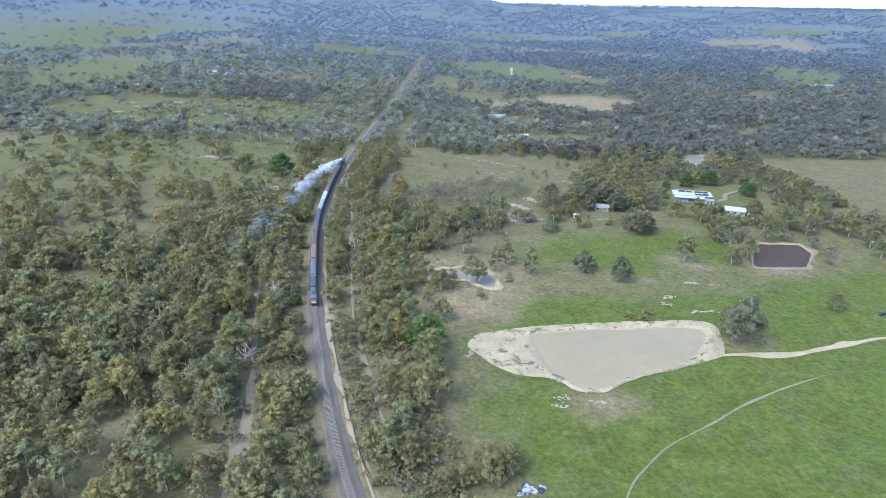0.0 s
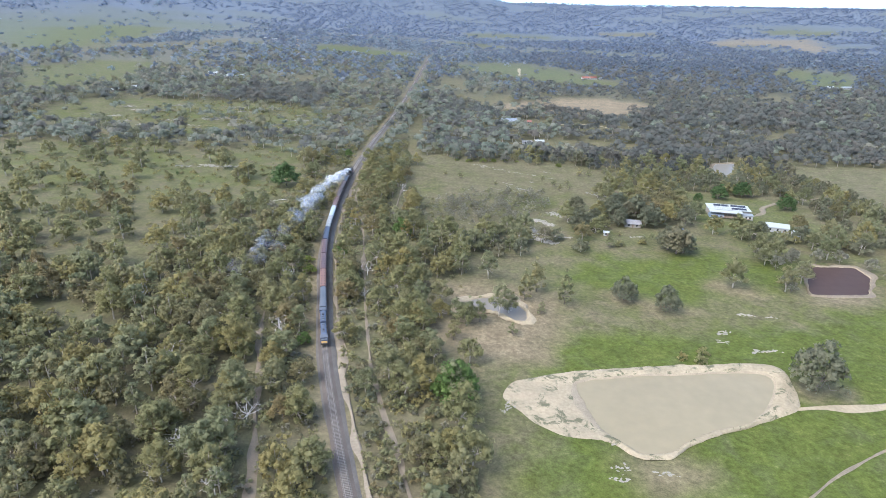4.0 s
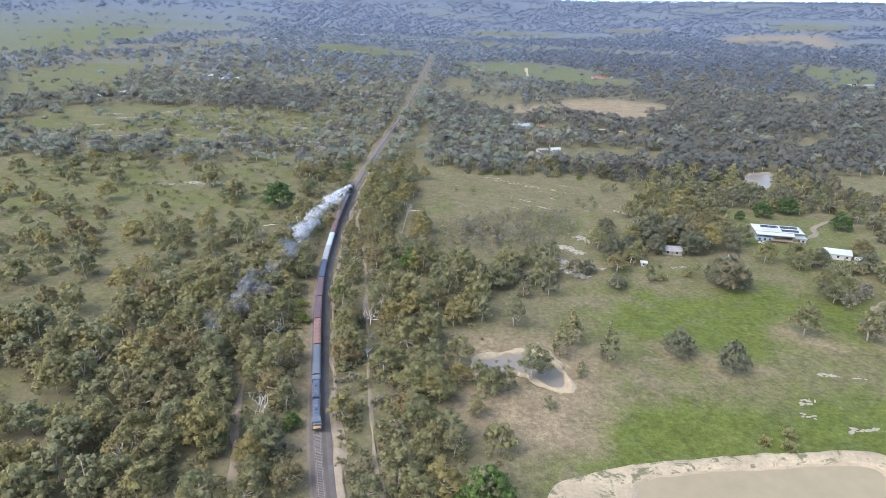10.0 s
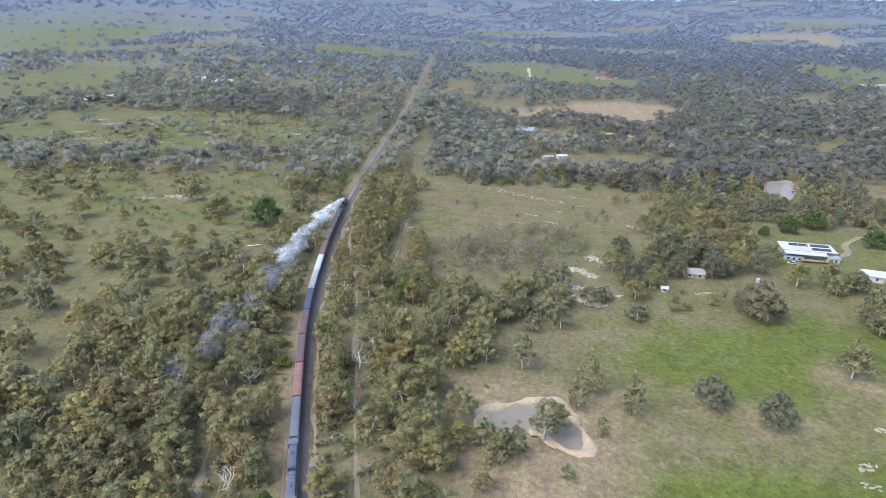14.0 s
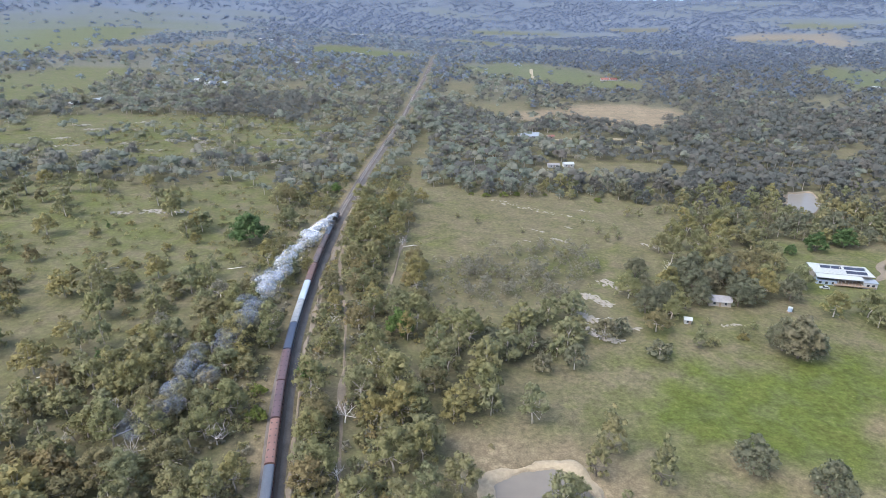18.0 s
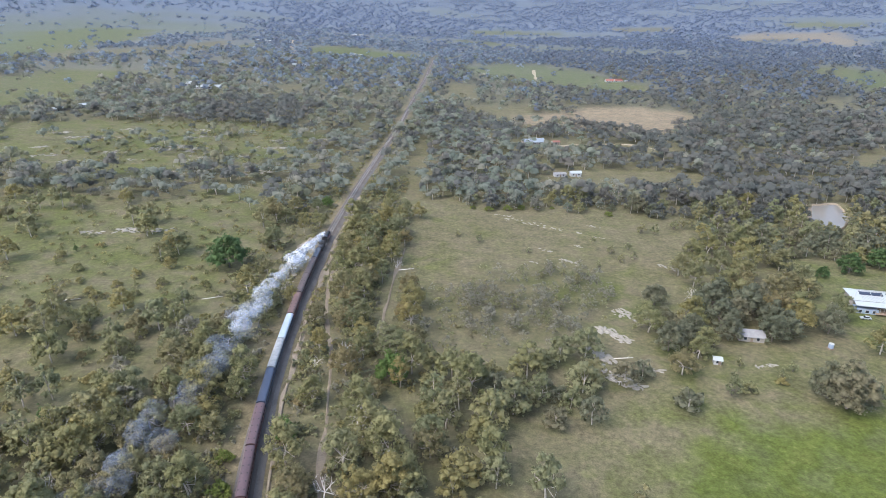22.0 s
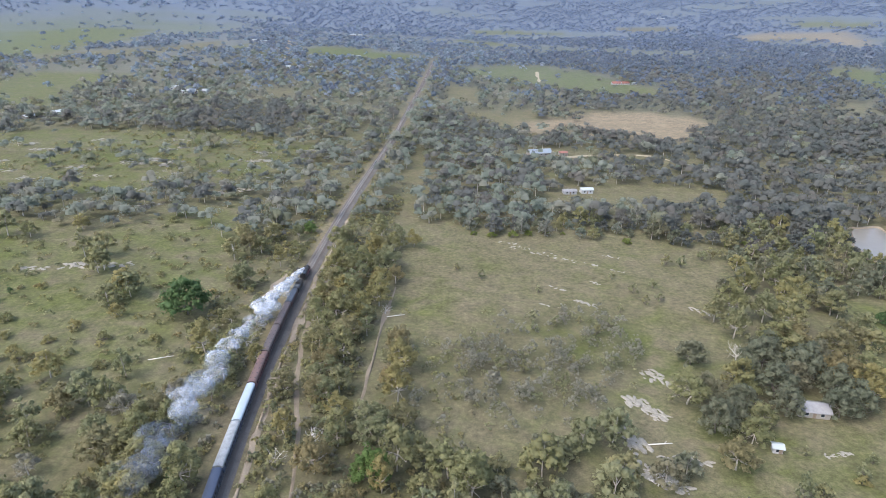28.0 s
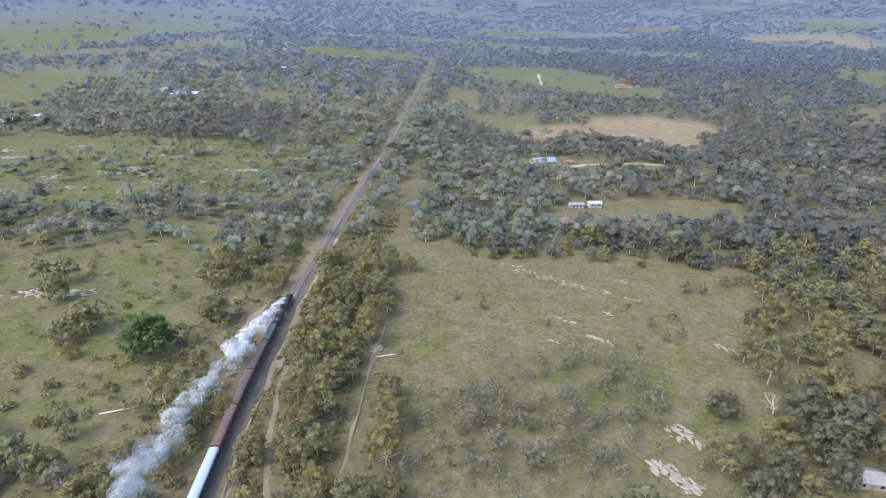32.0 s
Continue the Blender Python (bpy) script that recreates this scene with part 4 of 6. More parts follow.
plant_all("bronze1", [(153, 420, 1.43), (161, 437, 1.43), (148, 445, 1.43), (172, 446, 1.30), (93, 374, 1.10)], "homestead trees")
plant_all("olive1", [(141, 442, 1.30), (91, 407, 1.17), (114, 418, 1.10), (138, 477, 1.30), (170, 484, 1.43), (160, 465, 1.30), (197, 391, 1.10), (181, 391, 1.10), (156, 500, 1.17), (175, 505, 1.17)], "homestead trees")
plant_all("grey1", [(182, 420, 1.17), (203, 384, 1.04), (150, 470, 1.30), (184, 455, 1.23), (186, 478, 1.23), (190, 350, 1.17), (196, 345, 1.10), (130, 455, 1.17), (128, 470, 1.04)], "homestead trees")
plant_all("darkround", [(224, 477, 1.10), (245, 483, 1.23), (205, 470, 0.59), (261, 449, 1.17)], "homestead trees")
# yellow-green bushes along the far fence of the field
plant_all("bush", [(37, 575, 1.6), (50, 576, 1.7), (60, 580, 1.5), (71, 584, 1.3), (118, 569, 1.5), (179, 568, 1.2), (191, 571, 1.2), (26, 578, 1.1), (82, 583, 1.0)], "fence bushes")
plant_all("bush", [(-59, 309, 1.9), (-62, 323, 1.6)], "bright bushes by the railway")
# saplings in the dry field
plant_all("sapling", [(26, 512, 1.3), (53, 497, 1.0), (55, 463, 1.3), (66, 466, 1.0), (71, 456, 1.5), (79, 464, 1.1), (56, 429, 1.4), (27, 427, 1.5), (129, 535, 1.8), (137, 533, 1.7), (153, 544, 1.7), (159, 546, 1.8), (166, 549, 1.7), (25, 450, 1.0), (19, 432, 1.2), (36, 425, 1.4), (50, 418, 1.3), (14, 521, 1.2), (100, 499, 1.4), (102, 486, 1.3), (94, 515, 1.1), (112, 505, 1.2), (110, 490, 1.3), (88, 478, 1.0), (118, 380, 0.9), (137, 377, 1.0)], "field saplings")
plant_all("shrub", [(113, 363, 1.8), (128, 368, 1.3), (106, 233, 1.6), (110, 240, 1.4), (100, 236, 1.3)], "paddock shrubs")
# the left meadow
plant_all("olive2", [(-80, 408, 0.6), (-132, 459, 0.55), (-65, 428, 0.7), (-116, 391, 0.4), (-118, 470, 0.45)], "meadow trees")
plant_all("bronze2", [(-171, 411, 0.55), (-130, 374, 0.4), (-81, 369, 0.6)], "meadow trees")
plant_all("shrub", [(-159, 404, 1.6), (-173, 452, 1.7), (-190, 468, 1.8), (-155, 428, 1.5), (-150, 423, 1.7), (-143, 448, 1.8), (-147, 436, 1.4), (-119, 360, 1.8), (-135, 428, 1.3), (-165, 438, 1.2), (-128, 440, 1.5), (-120, 420, 1.3), (-108, 440, 1.6), (-140, 395, 1.4)], "meadow shrubs")
plant_all("drygum", [(-97, 392, 1.05), (-99, 345, 0.95), (-112, 366, 0.7)], "grey dying trees")
plant_all("conifer", [(-187, 476, 0.6), (-124, 340, 0.75), (-70, 362, 0.9), (-93, 352, 0.6), (-92, 390, 0.7)], "dark evergreens")
for x, y, s, i in ((122, 436, 1.0, 0), (-45, 373, 0.8, 1), (-20, 470, 0.7, 1), (-91, 221, 1.2, 0), (-158, 317, 1.0, 0), (-110, 297, 0.7, 1), (-73, 178, 0.9, 1), (-125, 318, 0.9, 1), (-110, 331, 1.0, 0), (67, 367, 0.8, 1)):
    ob = tagged(new("dead_tree", DEAD[i]), "bleached bare dead tree with forked limbs", "tree", "dead trees")
    ob.matrix_basis = Matrix.LocRotScale((x, y, ground_at(x, y)), Euler((0.1 * math.sin(x), 0.08, x)), (s, s, s))

rng = random.Random(77)
for i in range(56):
    x, y, s = rng.uniform(-190, -20), rng.uniform(150, 400), rng.uniform(0.6, 1.1)
    if line_away(RAIL_COARSE, np.array(x), np.array(y)) > 14 and abs(x) < 0.7 * y and away(LEFT_GREEN, np.array(x), np.array(y)) > 0:
        ob = tagged(new("dead_tree", DEAD[i % 2]), "bleached bare dead tree among living gums", "tree", "dead trees")
        ob.matrix_basis = Matrix.LocRotScale((x, y, ground_at(x, y) - 0.1), Euler((rng.uniform(-0.15, 0.15), rng.uniform(-0.15, 0.15), x)), (s, s, s * 1.1))

# ---------------- woods ----------------
KEEP_OUT = [POND, SMALL_POND, DAM, FAR_POND, BANK]
ALL_ROADS = [[tuple(p) for p in spline(r, 8.0)] for r in ROADS.values()]


def density(x, y):
    """How wooded the land is, 0 to 1."""
    d = np.full(np.shape(x), 0.9)
    d = np.where((x < 20) & (y < 400), np.clip(0.82 + 0.45 * wobble(x, y, 15, 1.1), 0.3, 1), d)
    d = np.where((x < -60) & (y > 400), 0.45, d)
    d = np.where((x < -60) & (y > 560), 0.85, d)
    d = np.where((x > 0) & (y < 345), 0.55, d)
    d = np.where((x > 200) & (y < 420), 0.35, d)
    d = np.where((x > 60) & (y > 1080), 0.95, d)
    d = np.where(y > 600, d * np.clip(0.92 + 0.5 * wobble(x, y, 34, 2.2), 0.3, 1), d)
    for poly, left in ((PADDOCK, 0.0), (FIELD, 0.02), (ROCKSIDE, 0.12), (LEFT_GREEN, 0.09), (LEFT_ROCKY, 0.1), (SHED_CLEAR, 0.0), (DRIVE_CLEAR, 0.04), (ORANGE, 0.0), (FAR_GREEN_L, 0.08), (FAR_GREEN_M, 0.03), (FAR_GREEN_N, 0.0), (HILLSIDE, 0.1), (FAR_LAWN, 0.05), (FAR_STRAW, 0.08), (FAR_PINK, 0.05), (FAR_PALE, 0.0), (FAR_RIGHT, 0.1), (RIGHT_PALE, 0.0), (RIGHT_PALE_B, 0.0), (STRAW_B, 0.05), (GLADE, 0.02), (HOUSE_YARD, 0.05), (COTTAGE_YARD, 0.0), (SCAR, 0.12), (THICKET, 0.6)):
        d = np.where(away(poly, x, y) + 5 * wobble(x, y, 9, len(poly)) < 0, left, d)
    d = np.where((y > 1250) & (x < -0.24 * y), d * np.clip(0.62 + 0.7 * wobble(x, y, 60, 0.9), 0.08, 0.95), d)
    d = np.where((y > 2000), d * np.clip(1.0 - 1.2 * open_land(x, y), 0.03, 1), d)
    d = np.where((away(LEFT_GREEN, x, y) < 0) & (y < 400) & (x < -60), 0.3, d)
    for poly in PASTURES + DRY_FIELDS:
        d = np.where(away(poly, x, y) + 5 * wobble(x, y, 9, len(poly)) < 0, 0.02, d)
    for poly in (PLANTATION, CLUMP):
        d = np.where(away(poly, x, y) < 0, 1.0, d)
    for poly in KEEP_OUT:
        d = np.where(away(poly, x, y) < 3, 0, d)
    d = np.where(line_away(RAIL_COARSE, x, y) < 8.0 + 1.5 * np.clip((y - 400) / 200.0, 0, 1), 0, d)
    for r in ALL_ROADS:
        d = np.where(line_away(r, x, y) < 3.6, 0, d)
    return d


def scatter(x0, x1, y0, y1, cell, seed, fan=True):
    rng = np.random.default_rng(seed)
    xs, ys = np.meshgrid(np.arange(x0, x1, cell), np.arange(y0, y1, cell))
    x = (xs + rng.uniform(-0.48, 0.48, xs.shape) * cell).ravel()
    y = (ys + rng.uniform(-0.48, 0.48, xs.shape) * cell).ravel()
    keep = rng.random(len(x)) < density(x, y)
    if fan:
        keep &= np.abs(x) < 30 + 0.77 * (y + 10)
    return x[keep], y[keep], rng


def wood(name, label, spots, kinds, mats, rng, scale, kind_mark="stuff"):
    """Many trees joined into one mesh: leaf sprays and trunks."""
    V, F, M, T, N = [], [], [], [], []
    n = 0
    for x, y, z0 in zip(*spots, height(*spots)):
        (v, f, soft), mi, bark = kinds[rng.integers(len(kinds))]
        a, s = rng.random() * 6.283, scale * rng.uniform(0.75, 1.2)
        c, q = math.cos(a) * s, math.sin(a) * s
        w = np.stack([v[:, 0] * c - v[:, 1] * q + x, v[:, 0] * q + v[:, 1] * c + y, v[:, 2] * s * rng.uniform(0.9, 1.1) + z0], 1)
        V.append(w)
        N.append(np.stack([soft[:, 0] * math.cos(a) - soft[:, 1] * math.sin(a), soft[:, 0] * math.sin(a) + soft[:, 1] * math.cos(a), soft[:, 2]], 1))
        F.append(f + n)
        M.append(np.where(bark, mats.index(BARK_PALE) if BARK_PALE in mats else 0, mi))
        T.append(np.full(len(w), rng.random()))
        n += len(w)
    if not V:
        return
    me = soften(mesh_of(name, np.vstack(V), np.vstack(F), mats, np.concatenate(M), smooth=True), np.vstack(N))
    me.attributes.new("tint", "FLOAT", "POINT").data.foreach_set("value", np.concatenate(T))
    return tagged(new(name, me), label, "trees", kind=kind_mark)


def sort_of(seed, h, r, n_clump, n_leaf, leaf, mi, base=0.4, trunk=True, calm=False):
    rng = np.random.default_rng(seed)
    cl = gum_clumps(rng, h, r, n_clump, base)
    v, f, soft = cored(rng, cl, int(n_leaf * 0.78), leaf * 0.95, calm, 0.7, 3 if n_leaf > 300 else 4)
    bark = np.zeros(len(f), bool)
    if trunk:
        s = Shape()
        top = (0.3, 0.2, h * 0.38)
        s.tube([(0, 0, -0.5), top], [0.26, 0.18], 4, caps=False)
        for c in cl[:5]:
            s.tube([top, c[:3]], [0.12, 0.03], 4, caps=False)
        tf = np.array([t for q in s.f for t in ((q[0], q[1], q[2]), (q[0], q[2], q[3]))]) + len(v)
        v = np.vstack([v, s.v])
        soft = np.vstack([soft, np.zeros((len(s.v), 3))])
        f = np.vstack([f, tf])
        bark = np.r_[bark, np.ones(len(tf), bool)]
    return (v, f, soft), mi, bark


# woods nearest to the railway: every tree is a thing
x, y, rng = scatter(-104, 22, 170, 560, 9.0, 41)
pool = ["olive1", "olive2", "olive3", "grey1", "grey3", "bronze1", "bronze2", "olive1", "grey1"]
free = (away(LEFT_GREEN, x, y) > 0) & ((x < -6) | (y < 384))
x, y = x[free], y[free]
# the nearest to the line are things, the others are joined below
order = np.argsort(line_away(RAIL_COARSE, x, y))
x, y = x[order], y[order]
for a, b in zip(x[:240], y[:240]):
    key = pool[rng.integers(len(pool))] if a < -60 or b < 300 else ["grey1", "grey3", "olive1", "olive3", "bronze1"][rng.integers(5)]
    plant(key, float(a), float(b), float(rng.uniform(0.75, 1.2)), "woodland trees")
line_rest = (x[240:], y[240:])

MIX = [LEAF_OLIVE, LEAF_GREY, LEAF_BRONZE, BARK_PALE, LEAF_DRY, LEAF_FAR, LEAF_BLUE_HAZE, LEAF_DARK, LEAF_HAZE, LEAF_DENSE_SHADED, LEAF_HAZE_DARK, LEAF_SHADE]
close = [sort_of(50 + i, h, r, c, n, 1.0, mi, base) for i, (h, r, c, n, mi, base) in enumerate([(13, 6.2, 24, 1050, 0, 0.42), (11, 6.0, 24, 1000, 0, 0.36), (13, 5.6, 22, 950, 1, 0.42), (10, 5.4, 22, 950, 2, 0.35), (12, 6, 24, 1000, 0, 0.4), (14.5, 4.8, 16, 760, 1, 0.45)])]
wood("line_woods", "gum woods beside the railway", line_rest, close, MIX, rng, 1.0)
x, y, rng = scatter(-330, -104, 150, 560, 9.4, 42)
wood("west_woods", "dense olive and bronze gum woods on dry ground", (x, y), close, MIX, rng, 1.05)
x, y, rng = scatter(-104, 12, 120, 170, 8.6, 43)
wood("near_woods", "dense gum woods close to the railway", (x, y), close, MIX, rng, 0.9)
scrub = [sort_of(70 + i, h, r, c, n, 0.6, mi, base, False) for i, (h, r, c, n, mi, base) in enumerate([(6, 2.2, 8, 90, 4, 0.3), (7, 2.6, 9, 130, 4, 0.3), (5, 2.2, 9, 90, 1, 0.3), (8, 2.8, 10, 150, 4, 0.35)])]
x, y, rng = scatter(-8, 72, 392, 440, 6.6, 44)
more = np.random.default_rng(440)
mx_, my_ = more.uniform(0, 95, 260), more.uniform(400, 482, 260)
keep = (away([(2, 400), (60, 395), (92, 440), (84, 478), (20, 470)], mx_, my_) + 7 * wobble(mx_, my_, 7, 2.0) < -3)
x, y = np.r_[x, mx_[keep]], np.r_[y, my_[keep]]
wood("scrub_thicket", "grey scrubby thicket with thin bare stems", (x, y), scrub, MIX, rng, 1.1)
shrubs = [sort_of(80 + i, 2.2, 2.0, 7, 64, 0.72, mi, 0.1, False) for i, mi in enumerate((0, 1, 0, 2))]
rs = np.random.default_rng(45)
sx, sy = rs.uniform(-330, -70, 2100), rs.uniform(295, 860, 2100)
keep = (np.minimum(away(LEFT_GREEN, sx, sy), away(LEFT_ROCKY, sx, sy)) < 0) & (wobble(sx, sy, 12, 3) > -0.35)
wood("meadow_shrubs", "scattered low shrubs in rocky grass", (sx[keep], sy[keep]), shrubs, MIX, rs, 1.05)
x, y, rng = scatter(-330, 24, 120, 480, 6.0, 60)
under = (away(LEFT_GREEN, x, y) > 0) & (rng.random(len(x)) < 0.85)
low = [sort_of(130 + i, h, r, 6, 50, 0.82, mi, 0.05, False) for i, (h, r, mi) in enumerate(((2.0, 2.2, 0), (2.6, 2.3, 1), (1.7, 2.0, 2), (2.2, 2.0, 4), (3.6, 2.4, 1), (4.2, 2.6, 0), (3.2, 2.2, 11)))]
wood("undergrowth", "low olive undergrowth and fallen litter among gum trees", (x[under], y[under]), low, MIX, rng, 0.9)


def far_wood(name, label, x, y, rng, shapes, scale, pick):
    """Joined far trees; the leaf sort of each is drawn by pick(x, y)."""
    V, F, M, T, N, n = [], [], [], [], [], 0
    for a, b, z0 in zip(x, y, height(x, y)):
        (v, f, soft), _, bark = shapes[rng.integers(len(shapes))]
        t, s_ = rng.random() * 6.283, scale * (0.62 + 0.75 * rng.random() ** 1.3)
        c, q = math.cos(t) * s_, math.sin(t) * s_
        V.append(np.stack([v[:, 0] * c - v[:, 1] * q + a, v[:, 0] * q + v[:, 1] * c + b, v[:, 2] * s_ * rng.uniform(0.85, 1.15) + z0], 1))
        N.append(np.stack([soft[:, 0] * math.cos(t) - soft[:, 1] * math.sin(t), soft[:, 0] * math.sin(t) + soft[:, 1] * math.cos(t), soft[:, 2]], 1))
        F.append(f + n)
        M.append(np.where(bark, MIX.index(BARK_PALE), MIX.index(pick(a, b, rng.random()))))
        T.append(np.full(len(v), rng.random()))
        n += len(v)
    me = soften(mesh_of(name, np.vstack(V), np.vstack(F), MIX, np.concatenate(M), smooth=True), np.vstack(N))
    me.attributes.new("tint", "FLOAT", "POINT").data.foreach_set("value", np.concatenate(T))
    return tagged(new(name, me), label, "trees", kind="stuff")


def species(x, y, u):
    """Leaf sort by stand; eastern colours hold cloud shade, far ones a haze tint."""
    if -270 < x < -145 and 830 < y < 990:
        return LEAF_DENSE_SHADED
    # most eastern crowns take the leaf colour darkened for cloud shade
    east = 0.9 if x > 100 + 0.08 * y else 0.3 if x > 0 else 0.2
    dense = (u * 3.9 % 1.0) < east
    # painted haze: the share of bluer leaf colours grows with distance
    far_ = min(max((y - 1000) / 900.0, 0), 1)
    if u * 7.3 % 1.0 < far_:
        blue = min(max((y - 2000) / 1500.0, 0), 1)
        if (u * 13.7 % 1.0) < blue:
            return LEAF_BLUE_HAZE
        return LEAF_HAZE_DARK if dense or (u * 31 % 1.0) < 0.35 else LEAF_HAZE
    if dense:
        return LEAF_DENSE_SHADED
    return (LEAF_FAR, LEAF_SHADE, LEAF_FAR, LEAF_DENSE_SHADED, LEAF_FAR, LEAF_FAR)[int(u * 97) % 6]


def home_species(x, y, u):
    """Darker grey-green gums round the homestead."""
    if y > 545 and u < 0.5:
        return species(x, y, u)
    return (LEAF_SHADE, LEAF_GREY, LEAF_SHADE, LEAF_OLIVE, LEAF_GREY)[int(u * 83) % 5]


x, y, rng = scatter(22, 330, 345, 600, 9.4, 46)
keep = (away(HOUSE_YARD, x, y) > 6) & (away(COTTAGE_YARD, x, y) > 4) & (away([(85, 365), (190, 395), (190, 510), (120, 510)], x, y) > -8) & (away(FIELD, x, y) > 2) & ((x > 78) | (y < 388) | (y > 455))
homes = [sort_of(150 + i, h, r, c, n, 1.1, 0, base) for i, (h, r, c, n, base) in enumerate([(12, 6.2, 24, 760, 0.22), (10, 5.8, 22, 700, 0.18), (13, 5.4, 20, 640, 0.3), (9, 5.0, 18, 600, 0.15)])]
far_wood("east_woods", "dark gum woods round the homestead and the field", x[keep], y[keep], rng, homes, 0.97, home_species)

def canopy(seed, h, r, lumps, leaves, leaf, trunk=False):
    """A far crown: fine sprays over clumps at uneven heights, with a soft mass inside the largest."""
    rng = np.random.default_rng(seed)
    stretch = rng.uniform(0.8, 1.25)
    lobes = []
    for i in range(lumps):
        q, t = r * 0.78 * math.sqrt(i / max(lumps - 1, 1)), i * 2.4 + rng.random()
        R = r * rng.uniform(0.34, 0.58)
        lobes.append((q * math.cos(t) * stretch, q * math.sin(t) / stretch, h * (0.82 - 0.3 * (q / r) ** 2) * rng.uniform(0.72, 1.1) - R * 0.5, R, 0.75))
    v, f, soft = cored(rng, lobes, leaves, leaf, True, 0.72, 2)
    stem = 0
    if trunk:
        s = Shape().tube([(0, 0, -0.5), (0.3, 0.2, h * 0.6)], [0.24, 0.14], 4, caps=False)
        f = np.vstack([f, np.array([t for q in s.f for t in ((q[0], q[1], q[2]), (q[0], q[2], q[3]))]) + len(v)])
        v = np.vstack([v, s.v])
        soft = np.vstack([soft, np.zeros((len(s.v), 3))])
        stem = 8
    return (v, f, soft), 0, np.arange(len(f)) >= len(f) - stem


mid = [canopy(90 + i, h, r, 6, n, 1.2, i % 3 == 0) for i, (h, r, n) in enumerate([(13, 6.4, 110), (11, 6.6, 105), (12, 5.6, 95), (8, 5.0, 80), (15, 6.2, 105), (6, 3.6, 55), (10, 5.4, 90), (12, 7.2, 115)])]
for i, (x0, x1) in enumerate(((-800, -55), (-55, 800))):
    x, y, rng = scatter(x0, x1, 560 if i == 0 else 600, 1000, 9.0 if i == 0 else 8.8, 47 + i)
    far_wood("middle_woods" if i == 0 else "dense_woods", "open grey-green gum woods among rocky pasture" if i == 0 else "dense dark gum woods beyond the field, with painted cloud shade", x, y, rng, mid, 1.0 if i == 0 else 1.1, species)
farther = [canopy(110 + i, h, r, 4, 34, 2.3) for i, (h, r) in enumerate([(12, 7.4), (11, 7.8), (14, 7), (8, 5), (13, 8.4), (9, 6.5)])]
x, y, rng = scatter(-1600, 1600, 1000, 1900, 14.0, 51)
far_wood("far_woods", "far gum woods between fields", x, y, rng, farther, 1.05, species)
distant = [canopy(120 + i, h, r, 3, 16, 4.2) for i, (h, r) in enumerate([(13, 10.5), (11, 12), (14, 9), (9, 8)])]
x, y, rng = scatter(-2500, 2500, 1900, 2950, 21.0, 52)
far_wood("distant_woods", "distant woods between fields on the plain, tinted blue-grey as by haze", x, y, rng, distant, 1.0, species)
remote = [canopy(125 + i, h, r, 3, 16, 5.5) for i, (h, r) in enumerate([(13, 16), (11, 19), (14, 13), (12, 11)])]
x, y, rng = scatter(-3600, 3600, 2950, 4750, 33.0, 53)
far_wood("remote_woods", "remote woods on the plain and hills, tinted blue as by haze", x, y, rng, remote, 1.0, species)
# low shrubs on both sides of the line
rng = np.random.default_rng(61)
k = rng.integers(70, 900, 700)
side = np.where(rng.random(700) < 0.5, -1, 1) * rng.uniform(5.5, 10.5, 700)
sx, sy = RAIL[k, 0] + side, RAIL[k, 1] + rng.normal(size=700)
keep = np.ones(700, bool)
for r in ALL_ROADS:
    keep &= line_away(r, sx, sy) > 2.0
wood("trackside_shrubs", "low scrub along both sides of the railway", (sx[keep], sy[keep]), [sort_of(140 + i, 1.7, 1.5, 6, 40, 0.7, mi, 0.05, False) for i, mi in enumerate((0, 1, 0, 4))], MIX, rng, 0.9)


rng = np.random.default_rng(62)
k = rng.integers(90, 640, 2000)
side = np.where(rng.random(2000) < 0.35, -1, 1) * rng.uniform(7.5, 36, 2000)
sx, sy = RAIL[k, 0] + side, RAIL[k, 1] + rng.normal(size=2000) * 2
keep = (away(FIELD, sx, sy) > 3) & (away(PADDOCK, sx, sy) > 0) & (away(SCAR, sx, sy) > 0) & (away(LEFT_GREEN, sx, sy) > -10)
for r in ALL_ROADS:
    keep &= line_away(r, sx, sy) > 1.6
wood("verge_scrub", "tangled scrub and young gums between the railway and its tracks", (sx[keep], sy[keep]), low, MIX, rng, 1.15)

# ---------------- buildings ----------------
def gable(w, d, eave, ridge, over=0.5, thick=0.12):
    """A pitched roof over a w by d plan, ridge along x."""
    s = Shape()
    hw, hd = w / 2 + over, d / 2 + over
    drop = (ridge - eave) * over / (d / 2)
    for sgn in (-1, 1):
        v = [(-hw, 0, ridge), (hw, 0, ridge), (hw, sgn * hd, eave - drop), (-hw, sgn * hd, eave - drop)]
        s.add(v + [(x, y, z - thick) for x, y, z in v], [(0, 1, 2, 3), (7, 6, 5, 4), (0, 4, 5, 1), (1, 5, 6, 2), (2, 6, 7, 3), (3, 7, 4, 0)])
    return s


def walls(w, d, eave, ridge, z0=-1.0):
    s = Shape()
    s.box(-w / 2, w / 2, -d / 2, d / 2, z0, eave)
    for x0, x1 in ((-w / 2, -w / 2 + 0.2), (w / 2 - 0.2, w / 2)):
        s.add([(x0, -d / 2, eave), (x0, d / 2, eave), (x0, 0, ridge - 0.14), (x1, -d / 2, eave), (x1, d / 2, eave), (x1, 0, ridge - 0.14)], [(0, 1, 2), (5, 4, 3), (0, 2, 5, 3), (2, 1, 4, 5), (0, 3, 4, 1)])
    return s


PANE = Shape().box(-0.55, 0.55, -0.04, 0.04, -0.6, 0.6).mesh("pane", GLASS)
